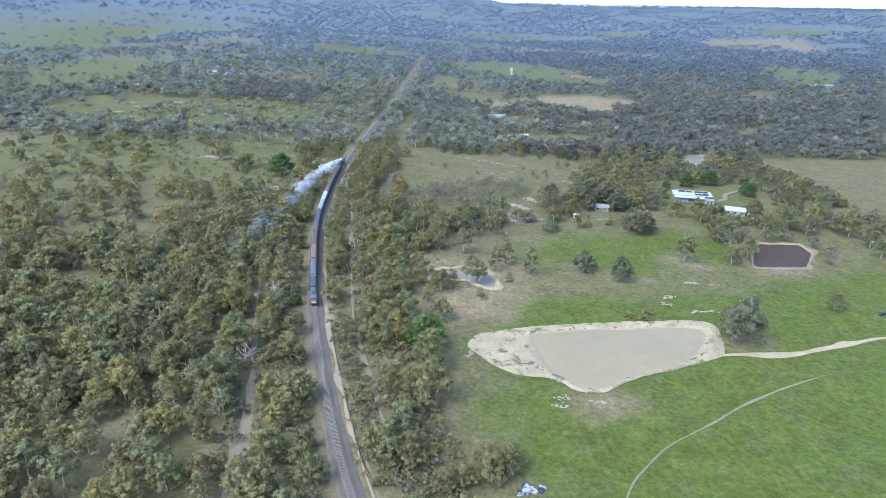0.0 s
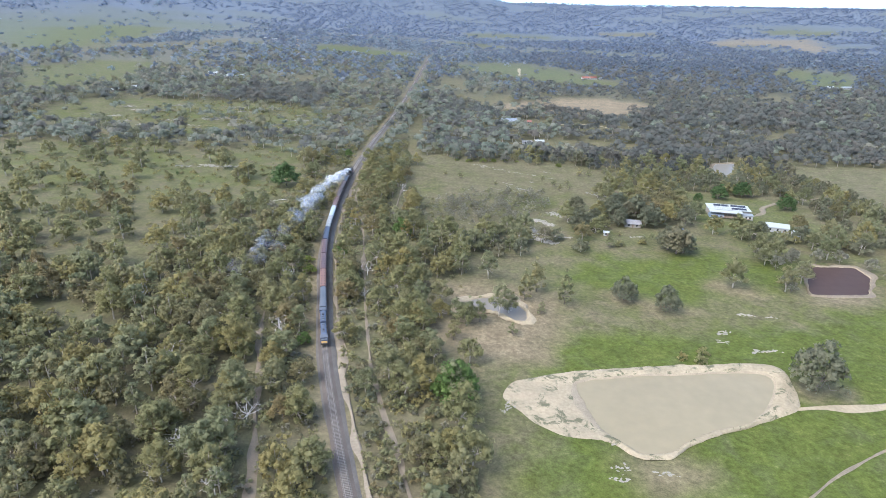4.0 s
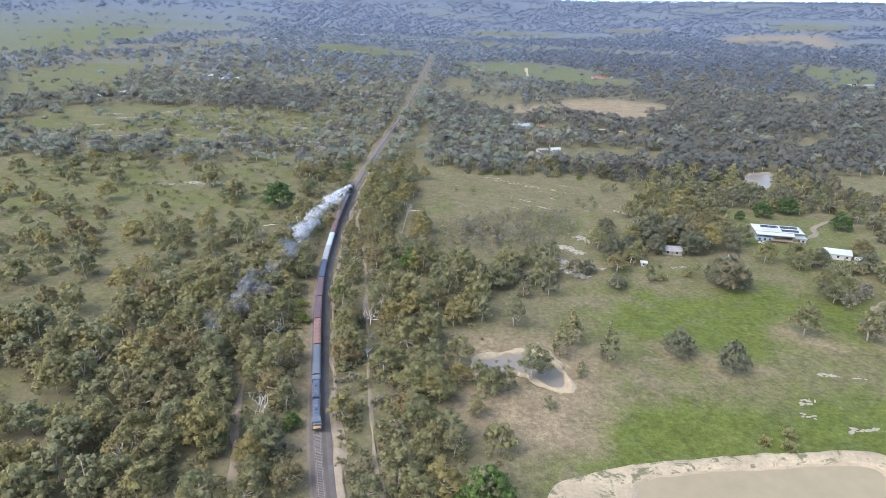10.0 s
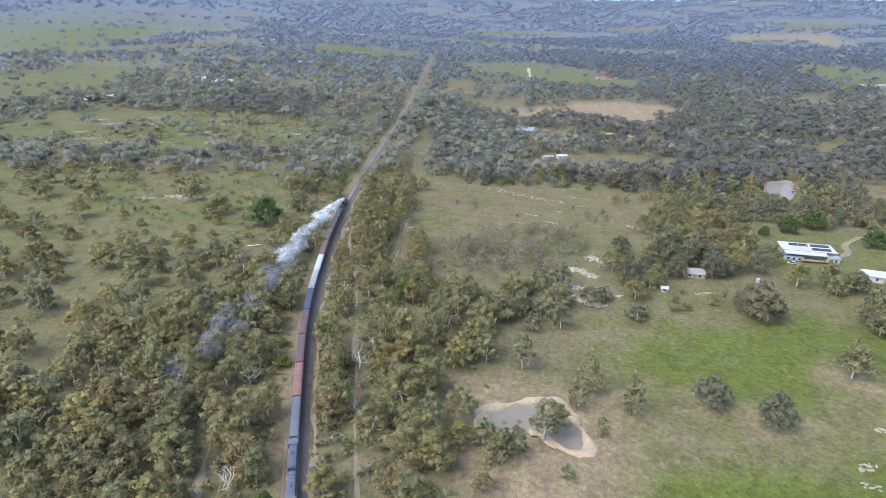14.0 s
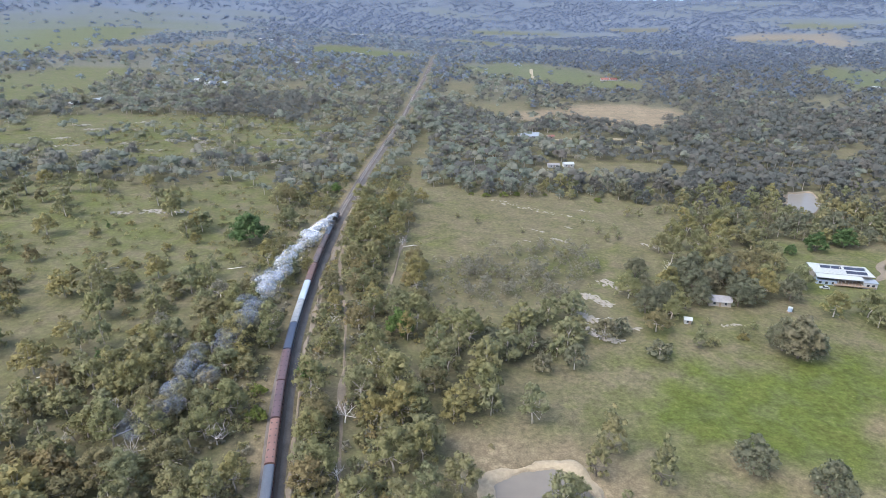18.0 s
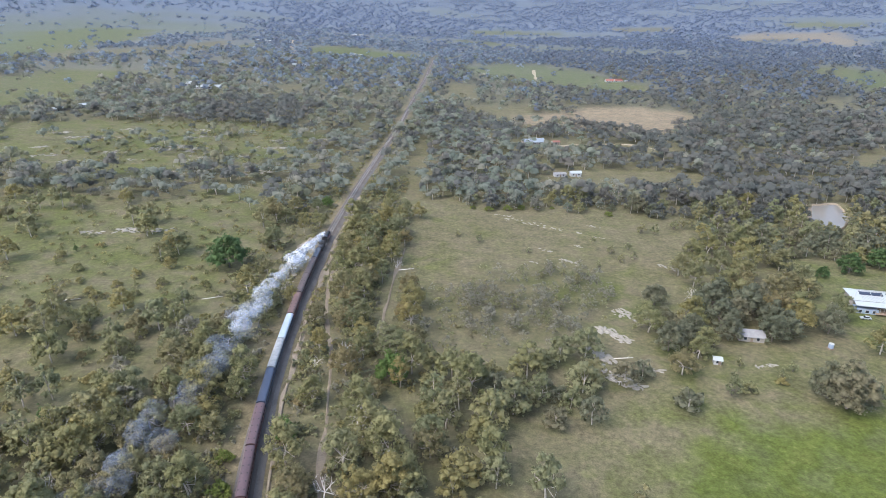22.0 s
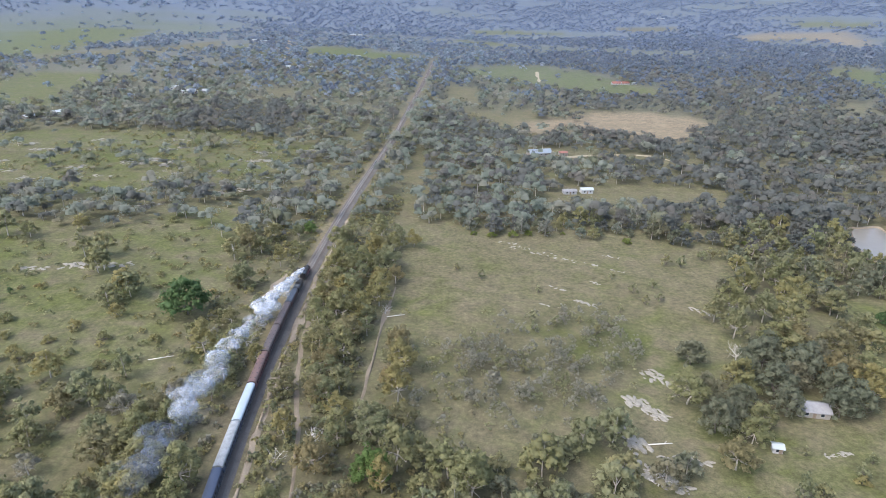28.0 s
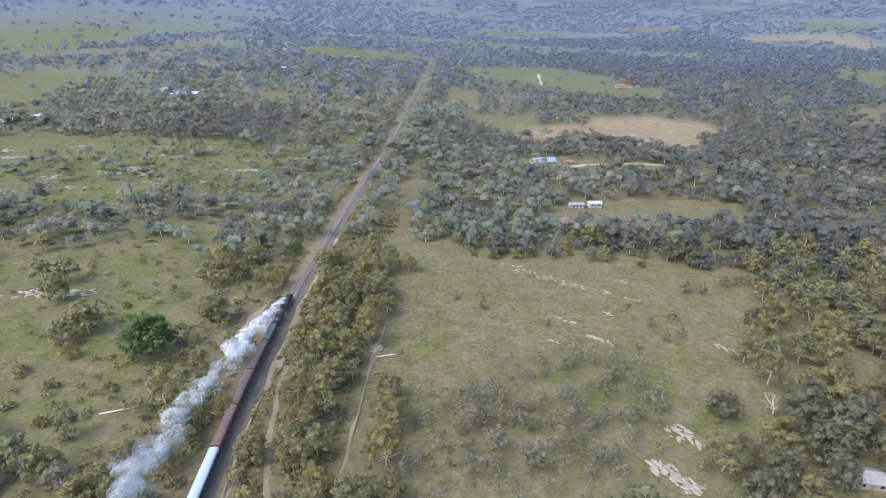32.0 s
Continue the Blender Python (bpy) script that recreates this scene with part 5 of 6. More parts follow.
FRAME = Shape().box(-0.65, 0.65, -0.03, 0.03, 0.6, 0.7).box(-0.65, 0.65, -0.03, 0.03, -0.72, -0.6).box(-0.65, -0.55, -0.03, 0.03, -0.6, 0.6).box(0.55, 0.65, -0.03, 0.03, -0.6, 0.6).mesh("window_frame", WALL_WHITE)


def windows(parent, spots):
    for x, y, z, turn, s in spots:
        m = Matrix.LocRotScale((x, y, z), Euler((0, 0, radians(turn))), (s, 1, 1))
        ob = hang("window", FRAME, parent, m)
        hang("pane", PANE, ob)


def building(name, label, x, y, turn, w, d, eave, ridge, roof_mat, wall_mat, panes=2, category="building", group=""):
    ob = thing(name, label, category, group, at=pose(x, y, ground_at(x, y) + 0.1, 0, 0, turn))
    hang("wall", walls(w, d, eave, ridge).mesh("wall", wall_mat), ob)
    hang("roof", gable(w, d, eave, ridge).mesh("roof", roof_mat), ob)
    spots = []
    for i in range(panes):
        u = (i + 0.5) / panes * w - w / 2
        spots += [(u, -d / 2 - 0.03, eave * 0.55, 0, 1), (u, d / 2 + 0.03, eave * 0.55, 0, 1)]
    windows(ob, spots)
    door = hang("door", Shape().box(-0.5, 0.5, -0.05, 0.05, 0, 2.05).mesh("door", WOOD), ob, pose(w * 0.28 if panes % 2 else 0.0, -d / 2 - 0.04, 0))
    hang("door_handle", Shape().box(-0.06, 0.06, -0.09, -0.05, 0.98, 1.04).mesh("door_handle", STEEL), door)
    return ob


# the long white house
H = thing("house", "long white house with hipped metal roof, timber deck and solar panels", "house", at=pose(211, 435, ground_at(211, 435) + 0.2, 0, 0, -14) @ Matrix.Diagonal((0.93, 1.35, 1.1, 1)))
hang("wall", Shape().box(-14.4, 14.4, -4, 4, -1.0, 5.0).mesh("wall", WALL_CREAM), H)
hip = Shape()
edge = [(-15.2, -5.0, 4.75), (15.2, -5.0, 4.75), (15.2, 5.0, 4.75), (-15.2, 5.0, 4.75)]
hip.add(edge + [(-11.5, 0, 6.6), (11.5, 0, 6.6)] + [(x, y, z - 0.16) for x, y, z in edge], [(0, 1, 5, 4), (1, 2, 5), (2, 3, 4, 5), (3, 0, 4), (0, 6, 7, 1), (1, 7, 8, 2), (2, 8, 9, 3), (3, 9, 6, 0), (9, 8, 7, 6)])
hang("roof", hip.mesh("roof", ROOF_WHITE), H)
hang("ridge_cap", Shape().tube([(-15.2, -5.0, 4.78), (-11.5, 0, 6.63), (11.5, 0, 6.63), (15.2, -5.0, 4.78)], [0.12] * 4, 6).mesh("ridge_cap", WALL_WHITE), H)
hang("gutter", Shape().tube([(-15.2, -5.05, 4.68), (15.2, -5.05, 4.68)], [0.1, 0.1], 6).mesh("gutter", ROOF_TIN), H)
hang("roof_vent", Shape().tube([(-1.5, -1.6, 5.8), (-1.5, -1.6, 6.6), (-1.5, -1.6, 6.8)], [0.25, 0.25, 0.1], 10).mesh("roof_vent", ROOF_TIN), H)
seam = Shape()
for i in range(7, 42):
    for e in (-1, 1):
        seam.add([(-15 + i * 0.64 + a, e * 0.1, 6.6) for a in (0, 0.05)] + [(-15 + i * 0.64 + a, e * 4.95, 4.77) for a in (0.05, 0)] + [(-15 + i * 0.64 + a, e * 0.1, 6.66) for a in (0, 0.05)] + [(-15 + i * 0.64 + a, e * 4.95, 4.83) for a in (0.05, 0)], [(4, 5, 6, 7), (0, 4, 7, 3), (1, 2, 6, 5)])
hang('roof_seams', seam.mesh('roof_seams', ROOF_TIN), H)
s = Shape()
s.add([(-14.8, -4.4, 4.7), (8.5, -4.4, 4.7), (8.5, -7.8, 3.9), (-14.8, -7.8, 3.9)] + [(-14.8, -4.4, 4.55), (8.5, -4.4, 4.55), (8.5, -7.8, 3.75), (-14.8, -7.8, 3.75)], [(0, 3, 2, 1), (4, 5, 6, 7), (0, 1, 5, 4), (1, 2, 6, 5), (2, 3, 7, 6), (3, 0, 4, 7)])
hang("veranda_roof", s.mesh("veranda_roof", ROOF_WHITE), H)
hang("deck", Shape().box(-6, 14.6, -8.6, -4.0, 0.9, 1.15).mesh("deck", WOOD), H)
hang("lower_wall", Shape().box(-14.4, -4.2, -7.4, -4.0, -1.0, 2.2).mesh("lower_wall", WALL_BLUE), H)
hang("annex", Shape().box(8.8, 15.6, -7.6, -4.0, -1.0, 3.0).mesh("annex", WALL_WHITE), H)
hang("annex_roof", Shape().box(8.5, 16.0, -8.0, -3.9, 3.0, 3.2, 0.05).mesh("annex_roof", ROOF_BLUE), H)
for i in range(9):
    hang("veranda_post", Shape().tube([(-5.6 + i * 1.75, -7.6, -0.8), (-5.6 + i * 1.75, -7.6, 3.75)], [0.07, 0.07], 6).mesh("veranda_post", WALL_WHITE), H)
panel = Shape().box(-2.6, 2.6, -0.85, 0.85, 0, 0.06).mesh("solar_panel", SOLAR)
for px_, py_ in ((-8.6, -1.2), (-3.1, -1.2), (3.5, -1.2), (8.8, -1.2), (3.9, -3.5), (9.2, -3.5)):
    z = 6.6 - abs(py_) * 1.85 / 5.0 + 0.09
    hang("solar_panel", panel, H, pose(px_, py_, z, -math.copysign(20.4, py_)))
windows(H, [(-12 + i * 2.6, -4.1, 3.3, 0, 1.6) for i in range(9)] + [(-12.5 + i * 3.2, -7.45, 1.2, 0, 1.3) for i in range(3)] + [(11 + i * 2.6, -7.65, 1.6, 0, 1.2) for i in range(2)])

building("machinery_shed", "white metal shed with a pitched roof near the house", 228, 401, -22, 13, 9, 3.6, 5.2, ROOF_WHITE, WALL_WHITE, 3, "shed")
building("cottage", "small weathered cottage with tin roof under trees", 133, 403, -12, 10.0, 6.5, 2.7, 4.4, ROOF_TIN, WALL_CREAM, 2, "cottage")
building("garden_shed", "small white metal garden shed on grass", 110, 382.5, -15, 2.8, 2.6, 2.3, 2.9, ROOF_WHITE, WALL_WHITE, 1, "shed")
building("farm_shed", "white farm shed in a clearing", 120, 682, 4, 9, 6, 3.2, 4.4, ROOF_WHITE, WALL_WHITE, 2, "shed", "clearing sheds")
building("farm_shed", "low grey farm shed in a clearing", 106, 679, 4, 10, 6, 2.6, 3.4, ROOF_TIN, WALL_WHITE, 2, "shed", "clearing sheds")
building("farmhouse", "wide farmhouse with blue-grey roof among trees", 104, 812, 12, 22, 12, 3.2, 6.0, ROOF_BLUE, WALL_CREAM, 5, "house")
building("farm_shed", "reddish open shed beside the drive", 128, 815, 8, 8, 6, 3, 4.0, ROOF_RED, WALL_CREAM, 1, "shed")
for x, y, w, a in ((352, 1429, 16, 5), (370, 1431, 15, 8)):
    building("farmhouse", "far house with red tiled roof", x, y, a, w, 10, 3, 6, ROOF_RED, WALL_WHITE, 3, "house", "far houses")
building("farm_shed", "white far shed beside a red-roofed house", 388, 1432, 8, 9, 7, 3, 4.4, ROOF_WHITE, WALL_WHITE, 2, "shed", "far houses")
building("chicken_shed", "long low pale roofed shed on the slope", -414, 889, 62, 44, 9, 3, 4.6, ROOF_WHITE, WALL_CREAM, 6, "shed")
for x, y, w, a in ((-336, 1095, 26, 10), (-320, 1100, 14, -8), (-345, 1112, 12, 30), (-371, 1122, 15, 5)):
    building("farmhouse", "white roofed far farm building among trees", x, y, a, w, 11, 3.4, 5.6, ROOF_WHITE, WALL_WHITE, 3, "house", "far farm")
for x, y, w, a in ((-498, 2094, 40, 5), (-529, 2124, 22, 0), (-650, 2679, 55, 8), (-380, 1663, 30, 0), (-265, 1467, 18, 10), (-245, 1475, 20, -5), (-283, 1462, 14, 25), (-299, 2592, 34, 0), (-272, 2602, 22, 12), (-202, 1767, 24, 4), (-182, 1765, 16, 0), (846, 1326, 26, 8), (880, 1322, 32, 0), (-256, 3200, 50, 4), (966, 3721, 60, 0), (1211, 3703, 90, 0), (777, 2858, 26, 5), (809, 2875, 26, -5)):
    building("far_house", "small far white building among trees", x, y, a, w * 0.65, 9, 3.4, 5.4, ROOF_BLUE if x == 880 else ROOF_WHITE, WALL_WHITE, 3, "house", "far houses")

tank = thing("water_tank", "round white water tank with shallow lid", "tank", at=pose(236, 392, ground_at(236, 392)))
hang("tank_wall", Shape().tube([(0, 0, -0.5), (0, 0, 2.4)], [3.0, 3.0], 28).mesh("tank_wall", WALL_WHITE), tank)
hang("lid", Shape().tube([(0, 0, 2.4), (0, 0, 2.5), (0, 0, 2.9)], [3.12, 3.12, 0.3], 28).mesh("lid", ROOF_WHITE), tank)
tank = thing("water_tank", "small pale blue water tank on a stand", "tank", at=pose(163, 395, ground_at(163, 395)))
hang("tank_wall", Shape().tube([(0, 0, 0.6), (0, 0, 2.5)], [1.0, 1.0], 20).mesh("tank_wall", WALL_BLUE), tank)
hang("lid", Shape().tube([(0, 0, 2.5), (0, 0, 2.75)], [1.05, 0.2], 20).mesh("lid", ROOF_WHITE), tank)
hang("stand", Shape().box(-1, 1, -1, 1, -0.3, 0.6, 0.05).mesh("stand", WOOD), tank)
ribbon("road_far_hill", [(-447, 2205), (-386, 1927), (-350, 1756), (-322, 1635)], 13, SAND, "pale straight road climbing between far fields", lift=0.6, step=12)
ribbon("road_far_field", [(233, 1644), (222, 1560), (205, 1433)], 6, SAND, "pale drive across a far green field", lift=0.5, step=10)


# ---------------- cars ----------------
def car(x, y, turn, paint, label):
    ob = thing("car", label, "car", at=pose(x, y, ground_at(x, y) + 0.02, 0, 0, turn))
    s = Shape().extrude([(-2.2, 0.35), (2.2, 0.35), (2.25, 0.75), (1.4, 0.95), (-2.1, 1.0), (-2.25, 0.7)], -0.85, 0.85)
    hang("body", s.mesh("body", paint), ob)
    hang("cabin", Shape().extrude([(-1.7, 0.98), (0.9, 0.95), (0.3, 1.45), (-1.3, 1.48)], -0.72, 0.72).mesh("cabin", GLASS), ob)
    hang("roof", Shape().box(-1.35, 0.35, -0.7, 0.7, 1.46, 1.52, 0.03).mesh("roof", paint), ob)
    tyre = Shape().tube([(0, -0.1, 0), (0, 0.1, 0)], [0.33, 0.33], 14).mesh("wheel", SOOT)
    for wx, wy in ((-1.4, -0.82), (1.35, -0.82), (-1.4, 0.82), (1.35, 0.82)):
        hang("wheel", tyre, ob, pose(wx, wy, 0.33))
    return ob


car(222, 243, 20, PAINT["navy"], "dark blue car parked on the paddock grass")
car(228, 245.5, 15, PAINT["slate"], "grey car parked on the paddock grass")
car(196, 422, 166, ROOF_WHITE, "white van parked in front of the long house")
car(219, 424, -30, PAINT["dieselblue"], "blue-violet car parked before the white house")


# ---------------- rocks ----------------
def boulder(seed):
    """A lumpy weathered boulder with a flattened top."""
    rng = np.random.default_rng(seed)
    bm = bmesh.new()
    bmesh.ops.create_icosphere(bm, subdivisions=2, radius=1)
    base = np.array([v.co[:] for v in bm.verts])
    faces = np.array([[v.index for v in f.verts] for f in bm.faces])
    bm.free()
    k = 1 + 0.16 * np.sin(base @ rng.normal(size=3) * 2.5 + rng.random() * 6) + 0.14 * np.sin(base @ rng.normal(size=3) * 4.3 + rng.random() * 6) + 0.06 * rng.normal(size=len(base))
    p = base * k[:, None]
    p[:, 2] = np.where(p[:, 2] > 0.5, 0.5 + (p[:, 2] - 0.5) * 0.3, p[:, 2])
    return mesh_of("boulder", p, faces, GRANITE)


BOULDERS = [boulder(200 + i) for i in range(9)]


def outcrop(x, y, length, width, n, turn, size=1.0):
    rng = np.random.default_rng(int(x * 7 + y * 13) & 0xFFFF)
    z0 = ground_at(x, y)
    ob = thing("rock_outcrop", "pale granite outcrop of low weathered boulders in grass", "rock", "granite outcrops", at=pose(x, y, z0))
    for i in range(int(n * 1.9)):
        u, v = rng.uniform(-0.5, 0.5) * length, rng.normal() * 0.3 * width
        t = radians(turn)
        px, py = u * math.cos(t) - v * math.sin(t), u * math.sin(t) + v * math.cos(t)
        a = (size if x < -60 else 0.35 + 0.5 * size) * rng.uniform(0.25, 0.9)
        m = Matrix.LocRotScale((px, py, ground_at(x + px, y + py) - z0 - 0.02 * a), Euler((rng.normal() * 0.12, rng.normal() * 0.12, t + rng.normal() * 0.5)), (a * rng.uniform(1.0, 2.2), a * rng.uniform(0.5, 0.95), a * rng.uniform(0.35, 0.7)))
        hang("boulder", BOULDERS[rng.integers(len(BOULDERS))], ob, m)
    return ob


for x, y, l, w, n, a, s in (
    (86, 424, 14, 5, 22, -60, 1.7), (76, 404, 16, 5, 30, -55, 1.8), (65, 388, 15, 5, 28, -70, 1.8), (69, 371, 18, 5, 30, -40, 1.9), (79, 378, 16, 3, 14, -10, 1.5),
    (63, 503, 9, 2, 7, -40, 1.1), (74, 486, 12, 2.5, 10, -35, 1.3), (84, 511, 6, 1.5, 5, -45, 0.9), (75, 541, 12, 3, 8, -20, 0.8), (64, 549, 14, 4, 10, -20, 0.8), (52, 557, 12, 5, 10, -15, 0.8), (46, 566, 12, 4, 9, -10, 0.7), (102, 547, 9, 2, 6, -25, 0.8), (100, 527, 8, 2, 5, -30, 0.8), (54, 484, 5, 1.5, 4, -30, 0.9), (126, 480, 11, 4, 10, -50, 1.0), (129, 381, 10, 2, 12, 5, 0.7), (88, 535, 8, 2, 5, -30, 0.8),
    (138, 243, 14, 2.5, 14, 0, 0.9), (127, 259, 6, 2.5, 8, 20, 0.8), (146, 276, 8, 2, 8, -10, 0.7), (156, 274, 5, 1.5, 4, 10, 0.6), (123, 251, 5, 3, 6, 0, 0.6),
    (-166, 511, 34, 7, 34, 8, 1.5), (-194, 504, 12, 4, 8, 0, 1.2), (-238, 719, 30, 16, 30, 40, 1.8), (-213, 715, 22, 10, 22, 70, 1.8), (-142, 646, 28, 10, 26, 30, 1.7), (-151, 738, 26, 9, 20, 0, 1.7), (-324, 743, 30, 9, 16, 0, 1.7), (-302, 747, 24, 8, 12, 0, 1.6), (-117, 783, 22, 8, 18, 40, 1.6), (-171, 655, 22, 8, 12, 0, 1.4), (-183, 612, 18, 7, 10, 0, 1.3), (-275, 690, 26, 10, 14, 20, 1.6), (8, 760, 30, 20, 18, 60, 1.3), (20, 720, 26, 16, 14, 60, 1.2),
    (-71, 452, 26, 4, 26, 82, 0.9), (-73, 425, 14, 4, 14, 85, 0.8), (60, 186, 9, 2.5, 14, -25, 0.8), (57, 174, 6, 3, 8, 0, 0.5), (70, 172, 8, 2, 9, -10, 0.5), (55, 169, 6, 2, 7, 0, 0.45), (27, 203, 8, 3, 16, 60, 0.5),
):
    outcrop(x, y, l, w, n, a, s)
rocks = random.Random(91)
for x, y in ((-340, 700), (-352, 760), (-290, 655), (-262, 742), (-250, 668), (-224, 770), (-198, 690), (-190, 800), (-168, 700), (-150, 770), (-240, 800), (-300, 790), (-120, 690), (-205, 640), (-318, 672)):
    outcrop(x, y, rocks.uniform(14, 26), rocks.uniform(5, 11), rocks.randrange(8, 15), rocks.uniform(-20, 40), rocks.uniform(1.2, 1.7))


def log(x, y, length, turn, r=0.22):
    s = Shape().tube([(-length / 2, 0, r * 0.8), (0, 0.2, r * 1.1), (length / 2, 0.5, r * 0.9)], [r, r * 0.85, r * 0.45], 7)
    s.tube([(length * 0.15, 0.2, r), (length * 0.3, 1.4, r * 2)], [r * 0.5, r * 0.15], 5)
    ob = tagged(new("fallen_log", s.mesh("fallen_log", BARK_DEAD, smooth=True)), "bleached fallen log lying in the grass", "log", "fallen logs")
    ob.matrix_basis = pose(x, y, ground_at(x, y) + 0.02, 0, 0, turn)


for x, y, l, a in ((-101, 428, 9, 15), (-15, 468, 8, 10), (-112, 240, 7, 30), (-88, 262, 8, -20), (-135, 330, 10, 20), (-150, 340, 9, -10), (-98, 300, 8, 40), (74, 385, 8, 0), (-84, 190, 8, 25), (-118, 270, 9, 60), (-160, 420, 9, 10)):
    log(x, y, l, a)

heap = thing("scrap_heap", "heap of dumped scrap in white, blue and grey", "rubbish", at=pose(38, 129, ground_at(38, 129)))
rng = random.Random(8)
for i in range(26):
    a, b, c = rng.uniform(0.3, 1.1), rng.uniform(0.2, 0.7), rng.uniform(0.15, 0.5)
    hang("scrap_piece", Shape().box(-a, a, -b, b, -c, c, 0.05).mesh("scrap_piece", [ROOF_WHITE, PAINT["navy"], ROOF_TIN, SOOT, WALL_BLUE][i % 5]), heap, pose(rng.gauss(0, 1.8), rng.gauss(0, 1.2), c * 0.7 + 0.1, rng.uniform(-25, 25), rng.uniform(-25, 25), rng.uniform(0, 180)))

# ---------------- the train ----------------
WHEEL = Shape().tube([(-0.07, 0, 0), (0.07, 0, 0)], [0.46, 0.46], 16).mesh("wheel", SOOT)
BOGIE = Shape().box(-1.15, -0.95, -1.5, 1.5, 0.35, 0.75, 0.05).box(0.95, 1.15, -1.5, 1.5, 0.35, 0.75, 0.05).box(-1.1, 1.1, -0.3, 0.3, 0.5, 0.85).mesh("bogie", SOOT)
CAR_PANE = Shape().box(-0.02, 0.02, -0.55, 0.55, -0.42, 0.42).mesh("pane", GLASS)
VENT = Shape().box(-0.22, 0.22, -0.3, 0.3, 0, 0.18, 0.05).mesh("roof_vent", SOOT)
FRONT = int(np.argmin(np.abs(RAIL[:, 1] - 512.5)))
spot = [float(FRONT)]


def on_rails(length):
    """The pose of the next vehicle behind the last one."""
    a, b = spot[0] - length * 0.15, spot[0] - length * 0.85
    spot[0] -= length
    p = [np.array([np.interp(s, range(len(RAIL)), RAIL[:, k]) for k in (0, 1)]) for s in (a, b)]
    z = [float(rail_z(*q)) + 0.15 for q in p]
    mid, d = (p[0] + p[1]) / 2, p[0] - p[1]
    run = float(np.hypot(*d))
    return pose(mid[0], mid[1], sum(z) / 2, math.degrees(math.atan2(z[0] - z[1], run)), 0, math.degrees(math.atan2(-d[0], d[1])))


def bogie(parent, y, axles=(-1.05, 1.05)):
    ob = hang("bogie", BOGIE, parent, pose(0, y, 0))
    for ay in axles:
        for x in (-0.72, 0.72):
            hang("wheel", WHEEL, ob, pose(x, ay, 0.46))


def roof_arc(half, eave, rise, n=10, grow=0.0):
    return [(half * math.cos(math.pi * i / n) * -1 * (1 + grow), eave + rise * math.sin(math.pi * i / n) ** 0.7) for i in range(n + 1)]


def coach(roof, side, label, vents=True, panes=9, length=20.75):
    ob = thing("railway_coach", label, "railway coach", "train vehicles", at=on_rails(length))
    h = length / 2 - 0.45
    hang("body", Shape().extrude([(-1.42, 0.95), (1.42, 0.95), (1.46, 1.6), (1.44, 3.15), (-1.44, 3.15), (-1.46, 1.6)], -h, h).mesh("body", side), ob)
    hang("roof", Shape().extrude(roof_arc(1.5, 3.15, 0.82) + [(1.5, 3.05), (-1.5, 3.05)], -h - 0.08, h + 0.08).mesh("roof", roof), ob)
    hang("underframe", Shape().box(-1.2, 1.2, -h + 0.3, h - 0.3, 0.7, 0.96).box(-1.1, 1.1, -3.2, 3.2, 0.25, 0.7).mesh("underframe", SOOT), ob)
    for e in (-1, 1):
        hang("gangway", Shape().box(-0.55, 0.55, -0.26, 0.26, 1.0, 3.3, 0.05).mesh("gangway", SOOT), ob, pose(0, e * (h + 0.24), 0))
        bogie(ob, e * (h - 2.9))
    for i in range(panes):
        y = (i + 0.5) / panes * (2 * h - 2.4) - h + 1.2
        for x in (-1.455, 1.455):
            hang("window", CAR_PANE, ob, pose(x, y, 2.3))
    if vents:
        for i in range(6):
            for x in (-0.75, 0.75):
                hang("roof_vent", VENT, ob, pose(x, (i - 2.5) * h / 3.2, 3.74))
    else:
        for x in (-1.15, 1.15):
            hang("roof_rib", Shape().box(-0.03, 0.03, -h, h, 0, 0.06).mesh("roof_rib", roof), ob, pose(x, 0, 3.62))
    return ob


